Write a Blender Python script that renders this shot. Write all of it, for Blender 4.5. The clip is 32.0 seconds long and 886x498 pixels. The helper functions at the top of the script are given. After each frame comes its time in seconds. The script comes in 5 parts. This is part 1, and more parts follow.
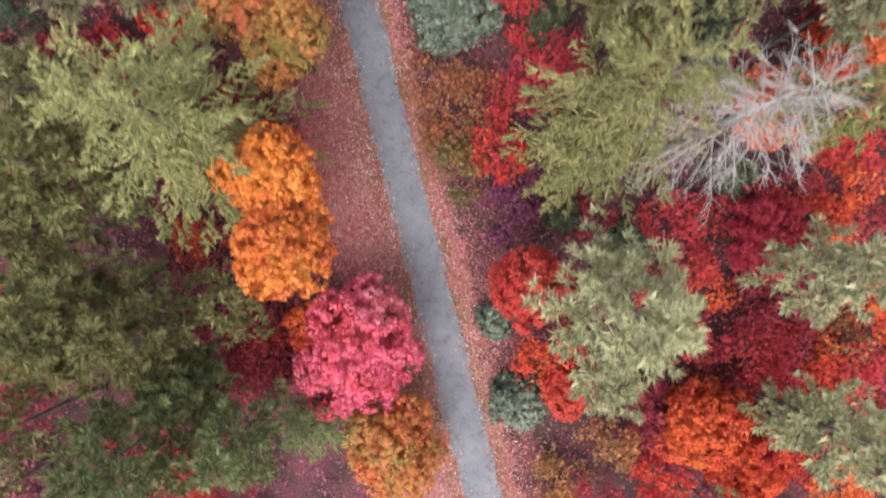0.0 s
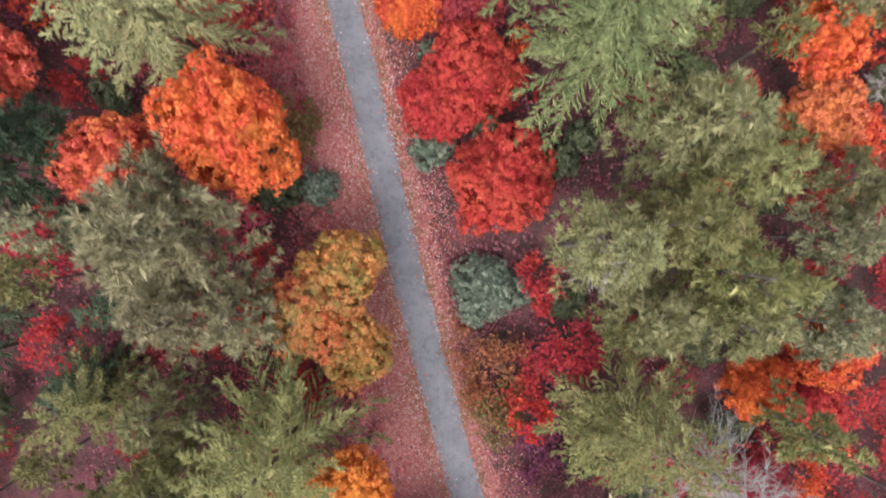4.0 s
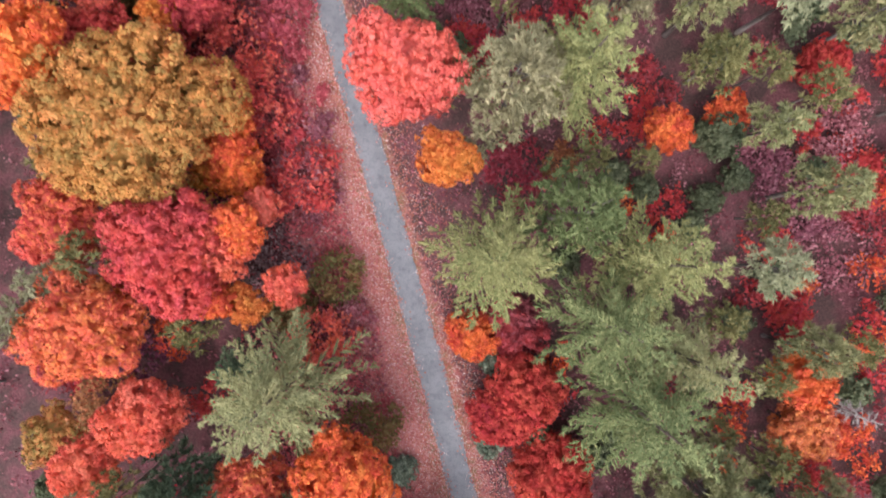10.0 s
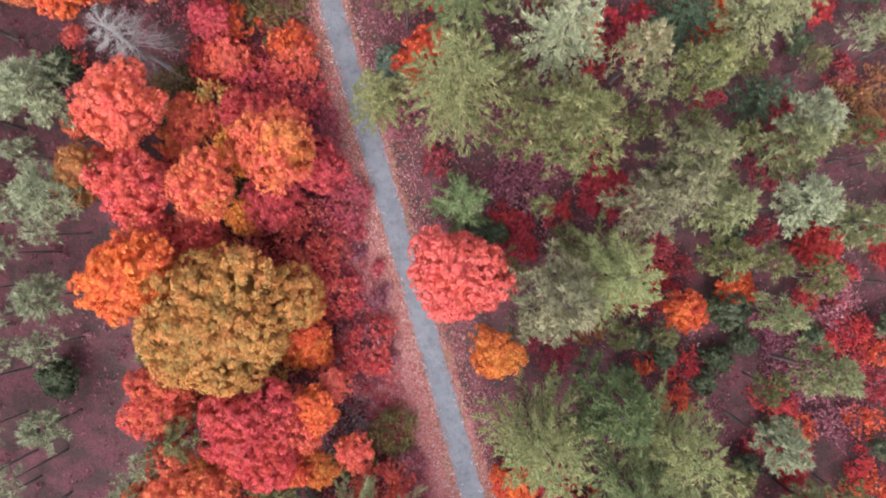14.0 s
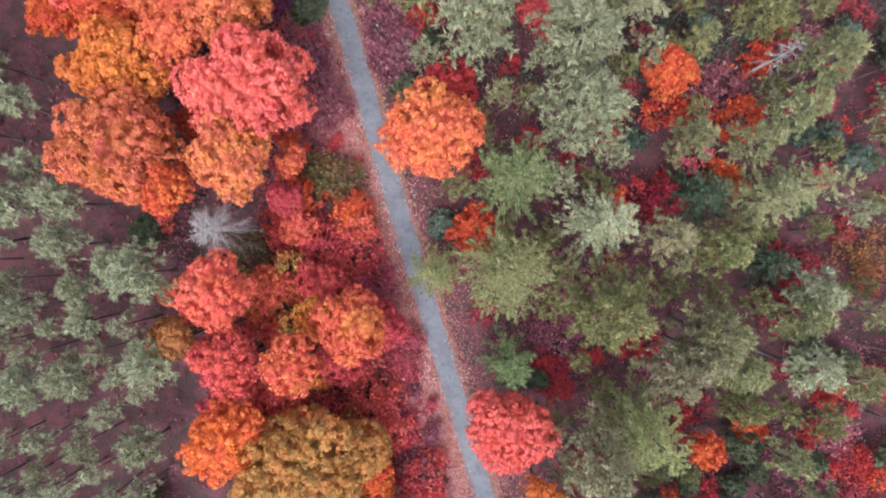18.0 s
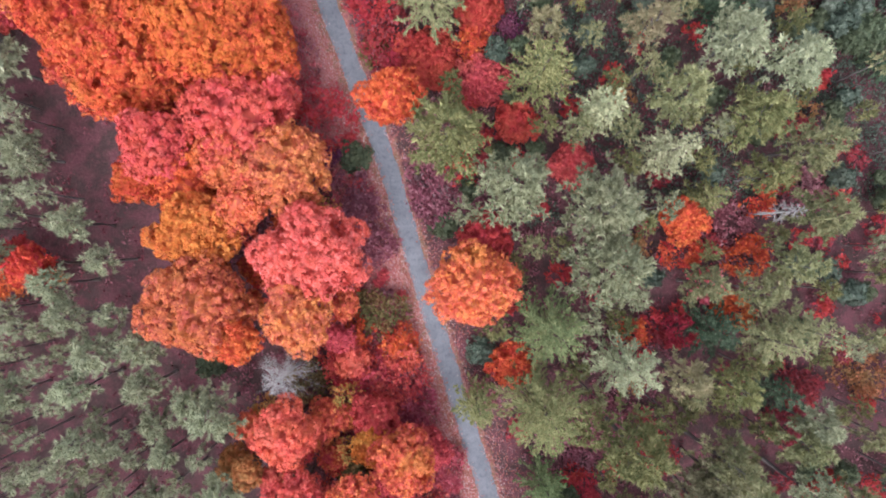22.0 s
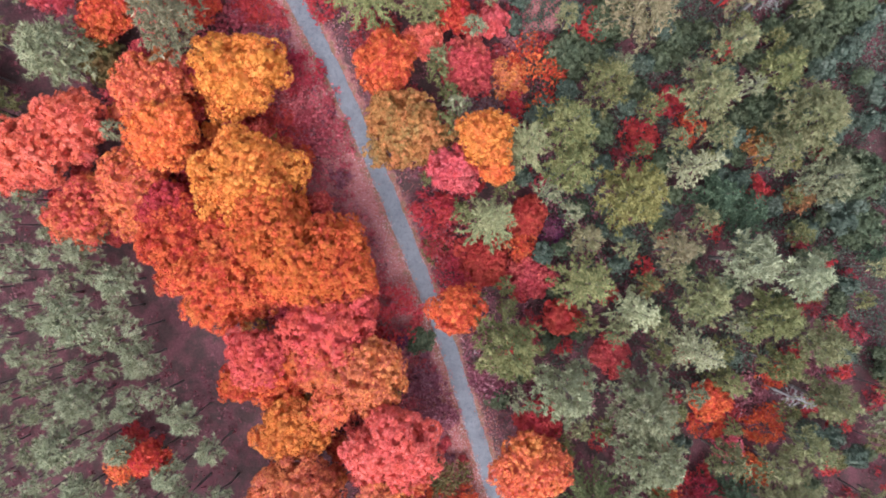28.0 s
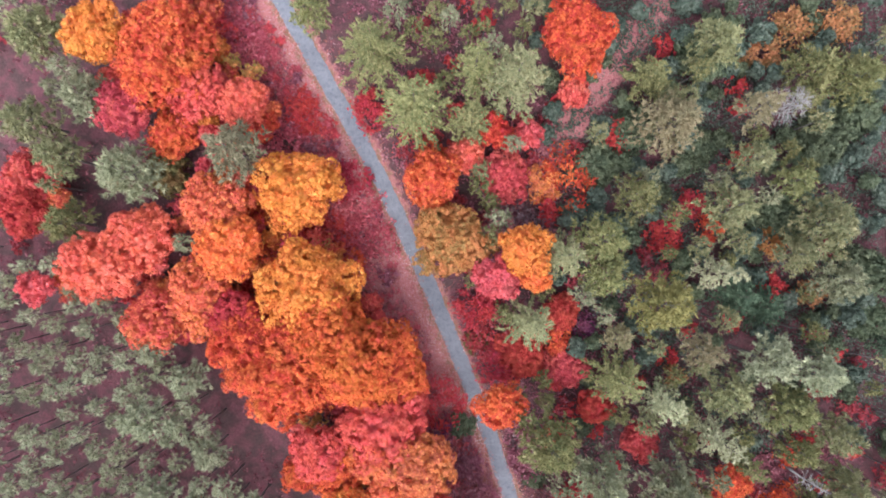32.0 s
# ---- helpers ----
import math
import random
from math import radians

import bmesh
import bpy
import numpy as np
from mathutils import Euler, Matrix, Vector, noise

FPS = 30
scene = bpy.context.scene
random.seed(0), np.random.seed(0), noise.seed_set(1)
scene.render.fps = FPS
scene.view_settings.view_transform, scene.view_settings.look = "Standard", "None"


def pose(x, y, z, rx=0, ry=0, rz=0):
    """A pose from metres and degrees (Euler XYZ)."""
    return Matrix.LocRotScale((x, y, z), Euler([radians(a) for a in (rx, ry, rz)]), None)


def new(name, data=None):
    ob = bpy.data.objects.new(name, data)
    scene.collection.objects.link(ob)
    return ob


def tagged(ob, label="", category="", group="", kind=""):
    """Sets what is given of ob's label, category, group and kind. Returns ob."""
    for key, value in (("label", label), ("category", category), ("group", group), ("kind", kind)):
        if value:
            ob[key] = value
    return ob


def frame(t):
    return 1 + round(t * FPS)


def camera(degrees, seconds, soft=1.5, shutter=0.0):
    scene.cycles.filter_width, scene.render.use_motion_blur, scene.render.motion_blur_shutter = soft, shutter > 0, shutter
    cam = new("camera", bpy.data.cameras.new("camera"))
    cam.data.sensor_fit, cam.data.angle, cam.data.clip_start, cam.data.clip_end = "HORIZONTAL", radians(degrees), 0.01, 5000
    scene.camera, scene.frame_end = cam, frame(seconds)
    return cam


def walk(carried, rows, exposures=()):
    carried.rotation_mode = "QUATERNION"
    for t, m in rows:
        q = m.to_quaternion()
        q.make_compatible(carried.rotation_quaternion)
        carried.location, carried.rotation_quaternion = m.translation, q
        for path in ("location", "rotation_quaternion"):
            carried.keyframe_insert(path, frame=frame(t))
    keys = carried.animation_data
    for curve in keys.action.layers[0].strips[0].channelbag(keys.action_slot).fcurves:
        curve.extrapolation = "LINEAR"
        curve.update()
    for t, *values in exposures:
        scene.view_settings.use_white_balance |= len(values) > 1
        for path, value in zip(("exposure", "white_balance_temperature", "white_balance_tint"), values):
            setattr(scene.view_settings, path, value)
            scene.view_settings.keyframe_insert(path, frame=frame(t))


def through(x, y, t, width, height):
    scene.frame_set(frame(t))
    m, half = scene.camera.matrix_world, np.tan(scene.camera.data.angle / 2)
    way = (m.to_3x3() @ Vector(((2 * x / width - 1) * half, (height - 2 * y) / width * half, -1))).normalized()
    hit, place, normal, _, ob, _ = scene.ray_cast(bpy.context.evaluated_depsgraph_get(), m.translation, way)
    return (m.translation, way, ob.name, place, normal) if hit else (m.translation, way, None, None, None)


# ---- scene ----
cam = camera(74.0, 32.0, soft=1.8, shutter=0.8)
METRES, EYE, TILT, LEAN, TURN = 150.0, 40.8, -91.3, 0.0, 0.0
EXPOSURES = [(0.0, 1.01, 6550, 11), (9.0, 1.04, 6450, 11), (17.0, 1.06, 5950, 9), (26.0, 1.01, 5850, 10), (32.0, 1.18, 5850, 10)]
ROWS = [
    (0.0, 0.0, 0.0, 0.0, -0.0, 0.0, 0.0),
    (0.5, -0.0017, -0.0037, 0.0167, -0.13, -0.01, 0.04),
    (1.0, -0.0034, -0.0074, 0.0332, -0.13, -0.02, 0.11),
    (1.5, -0.0051, -0.0111, 0.0495, -0.12, 0.06, 0.27),
    (2.0, -0.0081, -0.0149, 0.0659, -0.25, -0.01, 0.41),
    (2.5, -0.0111, -0.0188, 0.0815, -0.25, -0.03, 0.52),
    (3.0, -0.0142, -0.0228, 0.0967, -0.23, 0.04, 0.62),
    (3.5, -0.0169, -0.0269, 0.1121, -0.13, 0.01, 0.69),
    (5.5, -0.028, -0.0434, 0.1697, -0.33, 0.44, 1.12),
    (6.0, -0.0303, -0.0474, 0.1847, -0.33, 0.49, 1.22),
    (6.5, -0.0328, -0.0512, 0.1997, -0.29, 0.53, 1.3),
    (7.0, -0.036, -0.0553, 0.2147, -0.3, 0.58, 1.4),
    (7.5, -0.0385, -0.0591, 0.2294, -0.26, 0.66, 1.5),
    (8.0, -0.0414, -0.0632, 0.2443, -0.25, 0.66, 1.58),
    (8.5, -0.0442, -0.0673, 0.259, -0.25, 0.67, 1.68),
    (9.0, -0.0471, -0.0712, 0.2735, -0.25, 0.68, 1.76),
    (9.5, -0.0501, -0.0753, 0.2883, -0.26, 0.66, 1.88),
    (10.0, -0.0529, -0.0796, 0.3025, -0.21, 0.72, 2.0),
    (10.5, -0.0559, -0.0839, 0.3168, -0.26, 0.7, 2.08),
    (11.0, -0.0588, -0.0878, 0.3305, -0.24, 0.7, 2.17),
    (11.5, -0.0619, -0.0921, 0.345, -0.25, 0.74, 2.21),
    (12.0, -0.0652, -0.0963, 0.3593, -0.26, 0.81, 2.27),
    (12.5, -0.0687, -0.1006, 0.374, -0.28, 0.8, 2.32),
    (13.0, -0.0723, -0.1051, 0.388, -0.25, 0.91, 2.4),
    (13.5, -0.0763, -0.1095, 0.4027, -0.25, 0.9, 2.47),
    (14.0, -0.0802, -0.1137, 0.4173, -0.21, 0.94, 2.53),
    (14.5, -0.0844, -0.1182, 0.432, -0.22, 0.94, 2.6),
    (16.5, -0.1017, -0.1359, 0.491, -0.32, 0.97, 2.81),
    (17.0, -0.1056, -0.1402, 0.5054, -0.3, 0.99, 2.91),
    (17.5, -0.1096, -0.1445, 0.5201, -0.31, 0.96, 3.01),
    (18.0, -0.1132, -0.1487, 0.5347, -0.32, 0.97, 3.09),
    (18.5, -0.1166, -0.153, 0.5493, -0.32, 0.96, 3.18),
    (19.0, -0.1199, -0.1572, 0.5643, -0.28, 0.99, 3.27),
    (19.5, -0.123, -0.1612, 0.5779, -0.28, 0.98, 3.35),
    (20.0, -0.1262, -0.1654, 0.5927, -0.25, 1.0, 3.44),
    (20.5, -0.1293, -0.1696, 0.6071, -0.22, 1.04, 3.55),
    (21.0, -0.1327, -0.1739, 0.6213, -0.22, 1.05, 3.63),
    (21.5, -0.1362, -0.1781, 0.6355, -0.23, 1.07, 3.72),
    (22.0, -0.1396, -0.1824, 0.6498, -0.24, 1.06, 3.81),
    (22.5, -0.1432, -0.1866, 0.6643, -0.26, 1.1, 3.9),
    (23.0, -0.1466, -0.1915, 0.6809, -0.23, 1.14, 3.99),
    (23.5, -0.1495, -0.1958, 0.6958, -0.21, 1.14, 4.08),
    (24.0, -0.1523, -0.1999, 0.7103, -0.17, 1.17, 4.19),
    (24.5, -0.1552, -0.2041, 0.7253, -0.17, 1.1, 4.28),
    (25.0, -0.1585, -0.2083, 0.7393, -0.17, 1.16, 4.38),
    (25.5, -0.1614, -0.2124, 0.7539, -0.15, 1.17, 4.5),
    (26.0, -0.1651, -0.2164, 0.7684, -0.16, 1.19, 4.6),
    (26.5, -0.1706, -0.2233, 0.7929, -0.08, 1.19, 4.76),
    (28.5, -0.1841, -0.2377, 0.8409, -0.02, 1.31, 5.03),
    (29.0, -0.1886, -0.2422, 0.8552, -0.03, 1.3, 5.1),
    (29.5, -0.1923, -0.246, 0.8674, -0.01, 1.32, 5.17),
    (30.0, -0.1969, -0.2505, 0.8816, -0.0, 1.35, 5.26),
    (30.5, -0.2013, -0.2548, 0.8957, -0.0, 1.36, 5.32),
    (31.0, -0.2059, -0.2592, 0.9099, 0.02, 1.35, 5.4),
    (31.5, -0.2106, -0.2635, 0.9237, 0.02, 1.37, 5.48),
    (32.0, -0.2157, -0.2678, 0.9375, 0.02, 1.38, 5.56),
]
walk(cam, [(t, pose(0, 0, EYE, TILT, LEAN, TURN) @ pose(METRES * x, METRES * 1.58 * y, METRES * z, 90 + pitch * 0.63, roll, yaw * 0.63)) for t, x, y, z, yaw, pitch, roll in ROWS], EXPOSURES)

# ---- light: a bright overcast sky ----
world = bpy.data.worlds.new("overcast_sky")
scene.world = world
world.use_nodes = True
wn = world.node_tree.nodes
sky = wn.new("ShaderNodeTexSky")
sky.sky_type, sky.sun_disc = "NISHITA", False
sky.sun_elevation, sky.sun_rotation = radians(58), radians(200)
sky.air_density, sky.dust_density, sky.ozone_density = 1.0, 4.0, 0.6
wn["Background"].inputs["Strength"].default_value = 0.192
haze = wn.new("ShaderNodeHueSaturation")
haze.inputs["Saturation"].default_value = 0.3
world.node_tree.links.new(sky.outputs[0], haze.inputs["Color"])
world.node_tree.links.new(haze.outputs[0], wn["Background"].inputs["Color"])
sun = new("sun", bpy.data.lights.new("sun", "SUN"))
sun.data.energy, sun.data.angle, sun.data.color = 0.55, radians(45), (1.0, 0.95, 0.89)
sun.rotation_euler = (radians(30), 0, radians(-20))


# ---- materials ----
def shader(name, rough=0.8, spec=0.2):
    m = bpy.data.materials.new(name)
    m.use_nodes = True
    b = m.node_tree.nodes["Principled BSDF"]
    b.inputs["Roughness"].default_value = rough
    b.inputs["Specular IOR Level"].default_value = spec
    return m, m.node_tree.nodes, m.node_tree.links, b


def noise_node(nodes, links, scale, detail=3.0, rough=0.6, vector=None):
    n = nodes.new("ShaderNodeTexNoise")
    n.inputs["Scale"].default_value, n.inputs["Detail"].default_value, n.inputs["Roughness"].default_value = scale, detail, rough
    if vector is not None:
        links.new(vector, n.inputs["Vector"])
    return n.outputs["Fac"]


def ramp(nodes, links, fac, stops):
    r = nodes.new("ShaderNodeValToRGB")
    while len(r.color_ramp.elements) < len(stops):
        r.color_ramp.elements.new(0.5)
    for e, (p, c) in zip(r.color_ramp.elements, stops):
        e.position, e.color = p, (*c, 1) if len(c) == 3 else c
    links.new(fac, r.inputs["Fac"])
    return r.outputs["Color"]


def mixed(nodes, links, fac, a, b, blend="MIX"):
    n = nodes.new("ShaderNodeMix")
    n.data_type, n.blend_type = "RGBA", blend
    for sock, v in ((n.inputs[0], fac), (n.inputs[6], a), (n.inputs[7], b)):
        if isinstance(v, (int, float)):
            sock.default_value = v
        elif isinstance(v, tuple):
            sock.default_value = (*v, 1)
        else:
            links.new(v, sock)
    return n.outputs[2]


def maths(nodes, links, op, a, b):
    n = nodes.new("ShaderNodeMath")
    n.operation = op
    for sock, v in zip(n.inputs, (a, b)):
        if isinstance(v, (int, float)):
            sock.default_value = v
        else:
            links.new(v, sock)
    return n.outputs[0]


def leafage(name, main, second, accent, patch=0.45, through=0.34, amount=0.5, blush=0.85, spread=0.38, depth=0.84):
    """Leaves: two colours in patches of the crown, a third on single leaves, and each leaf a little lighter or darker."""
    m, nodes, links, b = shader(name, 0.8, 0.08)
    co = nodes.new("ShaderNodeTexCoord").outputs["Object"]
    each = nodes.new("ShaderNodeObjectInfo").outputs["Random"]
    shift = nodes.new("ShaderNodeVectorMath")
    shift.operation = "MULTIPLY_ADD"
    links.new(each, shift.inputs[0])
    shift.inputs[1].default_value = (91.0, 57.0, 33.0)
    links.new(co, shift.inputs[2])
    co = shift.outputs[0]
    big = noise_node(nodes, links, patch, 3.0, 0.65, co)
    fac = maths(nodes, links, "MULTIPLY_ADD", big, 5.0)
    fac.node.inputs[2].default_value = -2.5 + amount
    fac.node.use_clamp = True
    col = mixed(nodes, links, fac, main, second)
    tint = noise_node(nodes, links, patch * 0.55, 2.0, 0.6, shift.outputs[0])
    tint.node.inputs["Distortion"].default_value = 0.6
    col = mixed(nodes, links, ramp(nodes, links, tint, [(0.54, (0, 0, 0)), (0.70, (blush, blush, blush))]), col, accent)
    island = nodes.new("ShaderNodeNewGeometry").outputs["Random Per Island"]
    pick = ramp(nodes, links, island, [(0.0, (0, 0, 0)), (0.72, (0, 0, 0)), (0.95, (0.8, 0.8, 0.8))])
    col = mixed(nodes, links, pick, col, accent)
    vary = nodes.new("ShaderNodeHueSaturation")
    v1 = maths(nodes, links, "MULTIPLY_ADD", island, spread)
    v1.node.inputs[2].default_value = depth - 0.5 * spread
    v2 = maths(nodes, links, "MULTIPLY_ADD", each, 0.24)
    v2.node.inputs[2].default_value = 0.9
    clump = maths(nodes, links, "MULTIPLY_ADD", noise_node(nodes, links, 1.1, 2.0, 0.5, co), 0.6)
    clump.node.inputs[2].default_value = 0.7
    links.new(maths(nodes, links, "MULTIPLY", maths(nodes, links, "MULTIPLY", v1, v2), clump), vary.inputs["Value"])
    h = maths(nodes, links, "MULTIPLY_ADD", each, 0.018)
    h.node.inputs[2].default_value = 0.491
    links.new(h, vary.inputs["Hue"])
    links.new(col, vary.inputs["Color"])
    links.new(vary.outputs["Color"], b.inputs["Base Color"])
    t = nodes.new("ShaderNodeBsdfTranslucent")
    links.new(vary.outputs["Color"], t.inputs["Color"])
    mix = nodes.new("ShaderNodeMixShader")
    mix.inputs[0].default_value = through
    links.new(b.outputs[0], mix.inputs[1])
    links.new(t.outputs[0], mix.inputs[2])
    links.new(mix.outputs[0], nodes["Material Output"].inputs["Surface"])
    return m


AUTUMN = {
    "orange": ((0.86, 0.175, 0.045), (0.82, 0.12, 0.06), (0.85, 0.30, 0.065)),
    "orangered": ((0.72, 0.12, 0.03), (0.70, 0.17, 0.03), (0.62, 0.06, 0.04)),
    "redorange": ((0.74, 0.10, 0.035), (0.64, 0.05, 0.04), (0.82, 0.20, 0.05)),
    "coral": ((0.84, 0.125, 0.115), (0.82, 0.15, 0.085), (0.86, 0.21, 0.16)),
    "coralorange": ((0.82, 0.17, 0.085), (0.80, 0.13, 0.10), (0.82, 0.30, 0.08)),
    "orangecoral": ((0.74, 0.17, 0.06), (0.68, 0.07, 0.07), (0.78, 0.30, 0.08)),
    "red": ((0.58, 0.042, 0.055), (0.64, 0.07, 0.055), (0.44, 0.026, 0.055)),
    "rosered": ((0.74, 0.10, 0.115), (0.66, 0.07, 0.085), (0.80, 0.18, 0.135)),
    "rosepink": ((0.84, 0.14, 0.15), (0.82, 0.12, 0.10), (0.86, 0.22, 0.20)),
    "crimson": ((0.36, 0.04, 0.065), (0.46, 0.045, 0.065), (0.30, 0.07, 0.10)),
    "magenta": ((0.86, 0.15, 0.28), (0.82, 0.10, 0.14), (0.90, 0.30, 0.38)),
    "lilac": ((0.30, 0.19, 0.21), (0.26, 0.14, 0.16), (0.40, 0.30, 0.32)),
    "pink": ((0.46, 0.14, 0.19), (0.42, 0.09, 0.13), (0.5, 0.25, 0.28)),
    "purple": ((0.20, 0.035, 0.12), (0.26, 0.06, 0.11), (0.28, 0.10, 0.17)),
    "gold": ((0.62, 0.27, 0.075), (0.42, 0.25, 0.075), (0.70, 0.25, 0.09)),
    "goldorange": ((0.84, 0.29, 0.05), (0.80, 0.20, 0.05), (0.86, 0.38, 0.08)),
    "goldolive": ((0.72, 0.35, 0.10), (0.40, 0.33, 0.09), (0.80, 0.27, 0.10)),
    "rustgold": ((0.78, 0.28, 0.09), (0.48, 0.35, 0.11), (0.80, 0.18, 0.09)),
    "rust": ((0.82, 0.25, 0.09), (0.74, 0.18, 0.11), (0.88, 0.36, 0.10)),
    "brown": ((0.42, 0.16, 0.065), (0.30, 0.17, 0.065), (0.55, 0.20, 0.09)),
    "pinkred": ((0.58, 0.105, 0.15), (0.48, 0.07, 0.11), (0.66, 0.18, 0.21)),
    "olive": ((0.17, 0.15, 0.05), (0.26, 0.14, 0.05), (0.26, 0.21, 0.08)),
    "green": ((0.105, 0.135, 0.075), (0.14, 0.165, 0.085), (0.19, 0.21, 0.12)),
    "mauve": ((0.40, 0.12, 0.165), (0.31, 0.09, 0.125), (0.50, 0.23, 0.265)),
    "teal": ((0.095, 0.135, 0.10), (0.13, 0.165, 0.12), (0.19, 0.215, 0.165)),
    "greygreen": ((0.25, 0.31, 0.235), (0.18, 0.245, 0.175), (0.39, 0.43, 0.345)),
}
NEEDLES = {
    "olive": ((0.215, 0.208, 0.102), (0.15, 0.158, 0.082), (0.32, 0.285, 0.155)),
    "green": ((0.165, 0.19, 0.10), (0.12, 0.15, 0.082), (0.26, 0.265, 0.145)),
    "dark": ((0.075, 0.105, 0.075), (0.055, 0.08, 0.06), (0.13, 0.165, 0.12)),
    "bright": ((0.15, 0.185, 0.095), (0.11, 0.145, 0.075), (0.22, 0.245, 0.135)),
    "pale": ((0.255, 0.25, 0.145), (0.19, 0.20, 0.12), (0.35, 0.31, 0.20)),
    "yellow": ((0.265, 0.24, 0.10), (0.20, 0.195, 0.085), (0.35, 0.31, 0.14)),
    "paleyellow": ((0.222, 0.22, 0.112), (0.165, 0.175, 0.09), (0.31, 0.285, 0.155)),
    "grey": ((0.285, 0.287, 0.198), (0.21, 0.222, 0.16), (0.375, 0.36, 0.265)),
    "silver": ((0.325, 0.33, 0.24), (0.25, 0.262, 0.195), (0.42, 0.415, 0.32)),
    "taupe": ((0.255, 0.225, 0.16), (0.19, 0.175, 0.125), (0.35, 0.305, 0.225)),
    "tan": ((0.30, 0.25, 0.17), (0.24, 0.22, 0.14), (0.38, 0.31, 0.22)),
    "white": ((0.34, 0.33, 0.225), (0.26, 0.265, 0.18), (0.46, 0.43, 0.32)),
}
SOFT = lambda c, f=0.07, g=0.34: tuple(v * (1 - f) + g * f for v in c)
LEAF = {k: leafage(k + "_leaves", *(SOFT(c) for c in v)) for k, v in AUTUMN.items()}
NEEDLE = {k: leafage(k + "_needles", *((1.06 * c[0], 1.06 * c[1], 0.9 * c[2]) for c in v), patch=0.5, through=0.07, amount=0.4, blush=0.5, spread=0.26, depth=0.90) for k, v in NEEDLES.items()}


def bark_material(name, dark, light):
    m, nodes, links, b = shader(name, 0.9, 0.1)
    co = nodes.new("ShaderNodeTexCoord").outputs["Object"]
    n = noise_node(nodes, links, 3.5, 5, 0.7, co)
    links.new(ramp(nodes, links, n, [(0.3, dark), (0.7, light)]), b.inputs["Base Color"])
    bump = nodes.new("ShaderNodeBump")
    bump.inputs["Strength"].default_value, bump.inputs["Distance"].default_value = 0.6, 0.03
    links.new(noise_node(nodes, links, 14, 4, 0.7, co), bump.inputs["Height"])
    links.new(bump.outputs[0], b.inputs["Normal"])
    return m


BARK = bark_material("brown_bark", (0.07, 0.05, 0.045), (0.18, 0.14, 0.12))
DEADWOOD = bark_material("weathered_deadwood", (0.22, 0.20, 0.195), (0.40, 0.37, 0.355))
BLEACHED = bark_material("bleached_deadwood", (0.24, 0.215, 0.21), (0.42, 0.385, 0.375))
PALEBARK = bark_material("grey_bark", (0.10, 0.082, 0.08), (0.22, 0.19, 0.185))


def ground_material():
    """Forest floor: maroon leaf litter and heath, with pink litter and brown grass where the verge mask says so."""
    m, nodes, links, b = shader("forest_floor_litter", 0.95, 0.1)
    co = nodes.new("ShaderNodeTexCoord").outputs["Object"]
    fine = noise_node(nodes, links, 5.5, 6, 0.85, co)
    mid = noise_node(nodes, links, 0.35, 4, 0.65, co)
    floor = ramp(nodes, links, fine, [(0.3, (0.030, 0.019, 0.019)), (0.5, (0.076, 0.045, 0.045)), (0.72, (0.16, 0.097, 0.092))])
    heath = ramp(nodes, links, fine, [(0.28, (0.05, 0.024, 0.030)), (0.5, (0.145, 0.054, 0.066)), (0.72, (0.28, 0.135, 0.142))])
    soil = mixed(nodes, links, ramp(nodes, links, mid, [(0.42, (0, 0, 0)), (0.6, (1, 1, 1))]), floor, heath)
    litter = ramp(nodes, links, fine, [(0.3, (0.14, 0.057, 0.06)), (0.48, (0.36, 0.13, 0.133)), (0.6, (0.49, 0.22, 0.215)), (0.72, (0.66, 0.44, 0.43))])
    grass = ramp(nodes, links, fine, [(0.32, (0.085, 0.062, 0.038)), (0.5, (0.20, 0.115, 0.075)), (0.7, (0.38, 0.23, 0.16))])
    wob = noise_node(nodes, links, 0.9, 4, 0.7, co)
    for attr, cover, low, high in (("litter", litter, 0.42, 0.58), ("grass", grass, 0.45, 0.62)):
        a = nodes.new("ShaderNodeAttribute")
        a.attribute_name = attr
        w = maths(nodes, links, "ADD", a.outputs["Fac"], maths(nodes, links, "MULTIPLY", maths(nodes, links, "SUBTRACT", wob, 0.5), 0.9))
        soil = mixed(nodes, links, ramp(nodes, links, w, [(low, (0, 0, 0)), (high, (1, 1, 1))]), soil, cover)
    links.new(soil, b.inputs["Base Color"])
    bump = nodes.new("ShaderNodeBump")
    bump.inputs["Strength"].default_value, bump.inputs["Distance"].default_value = 0.9, 0.12
    links.new(noise_node(nodes, links, 5.0, 6, 0.8, co), bump.inputs["Height"])
    links.new(bump.outputs[0], b.inputs["Normal"])
    return m


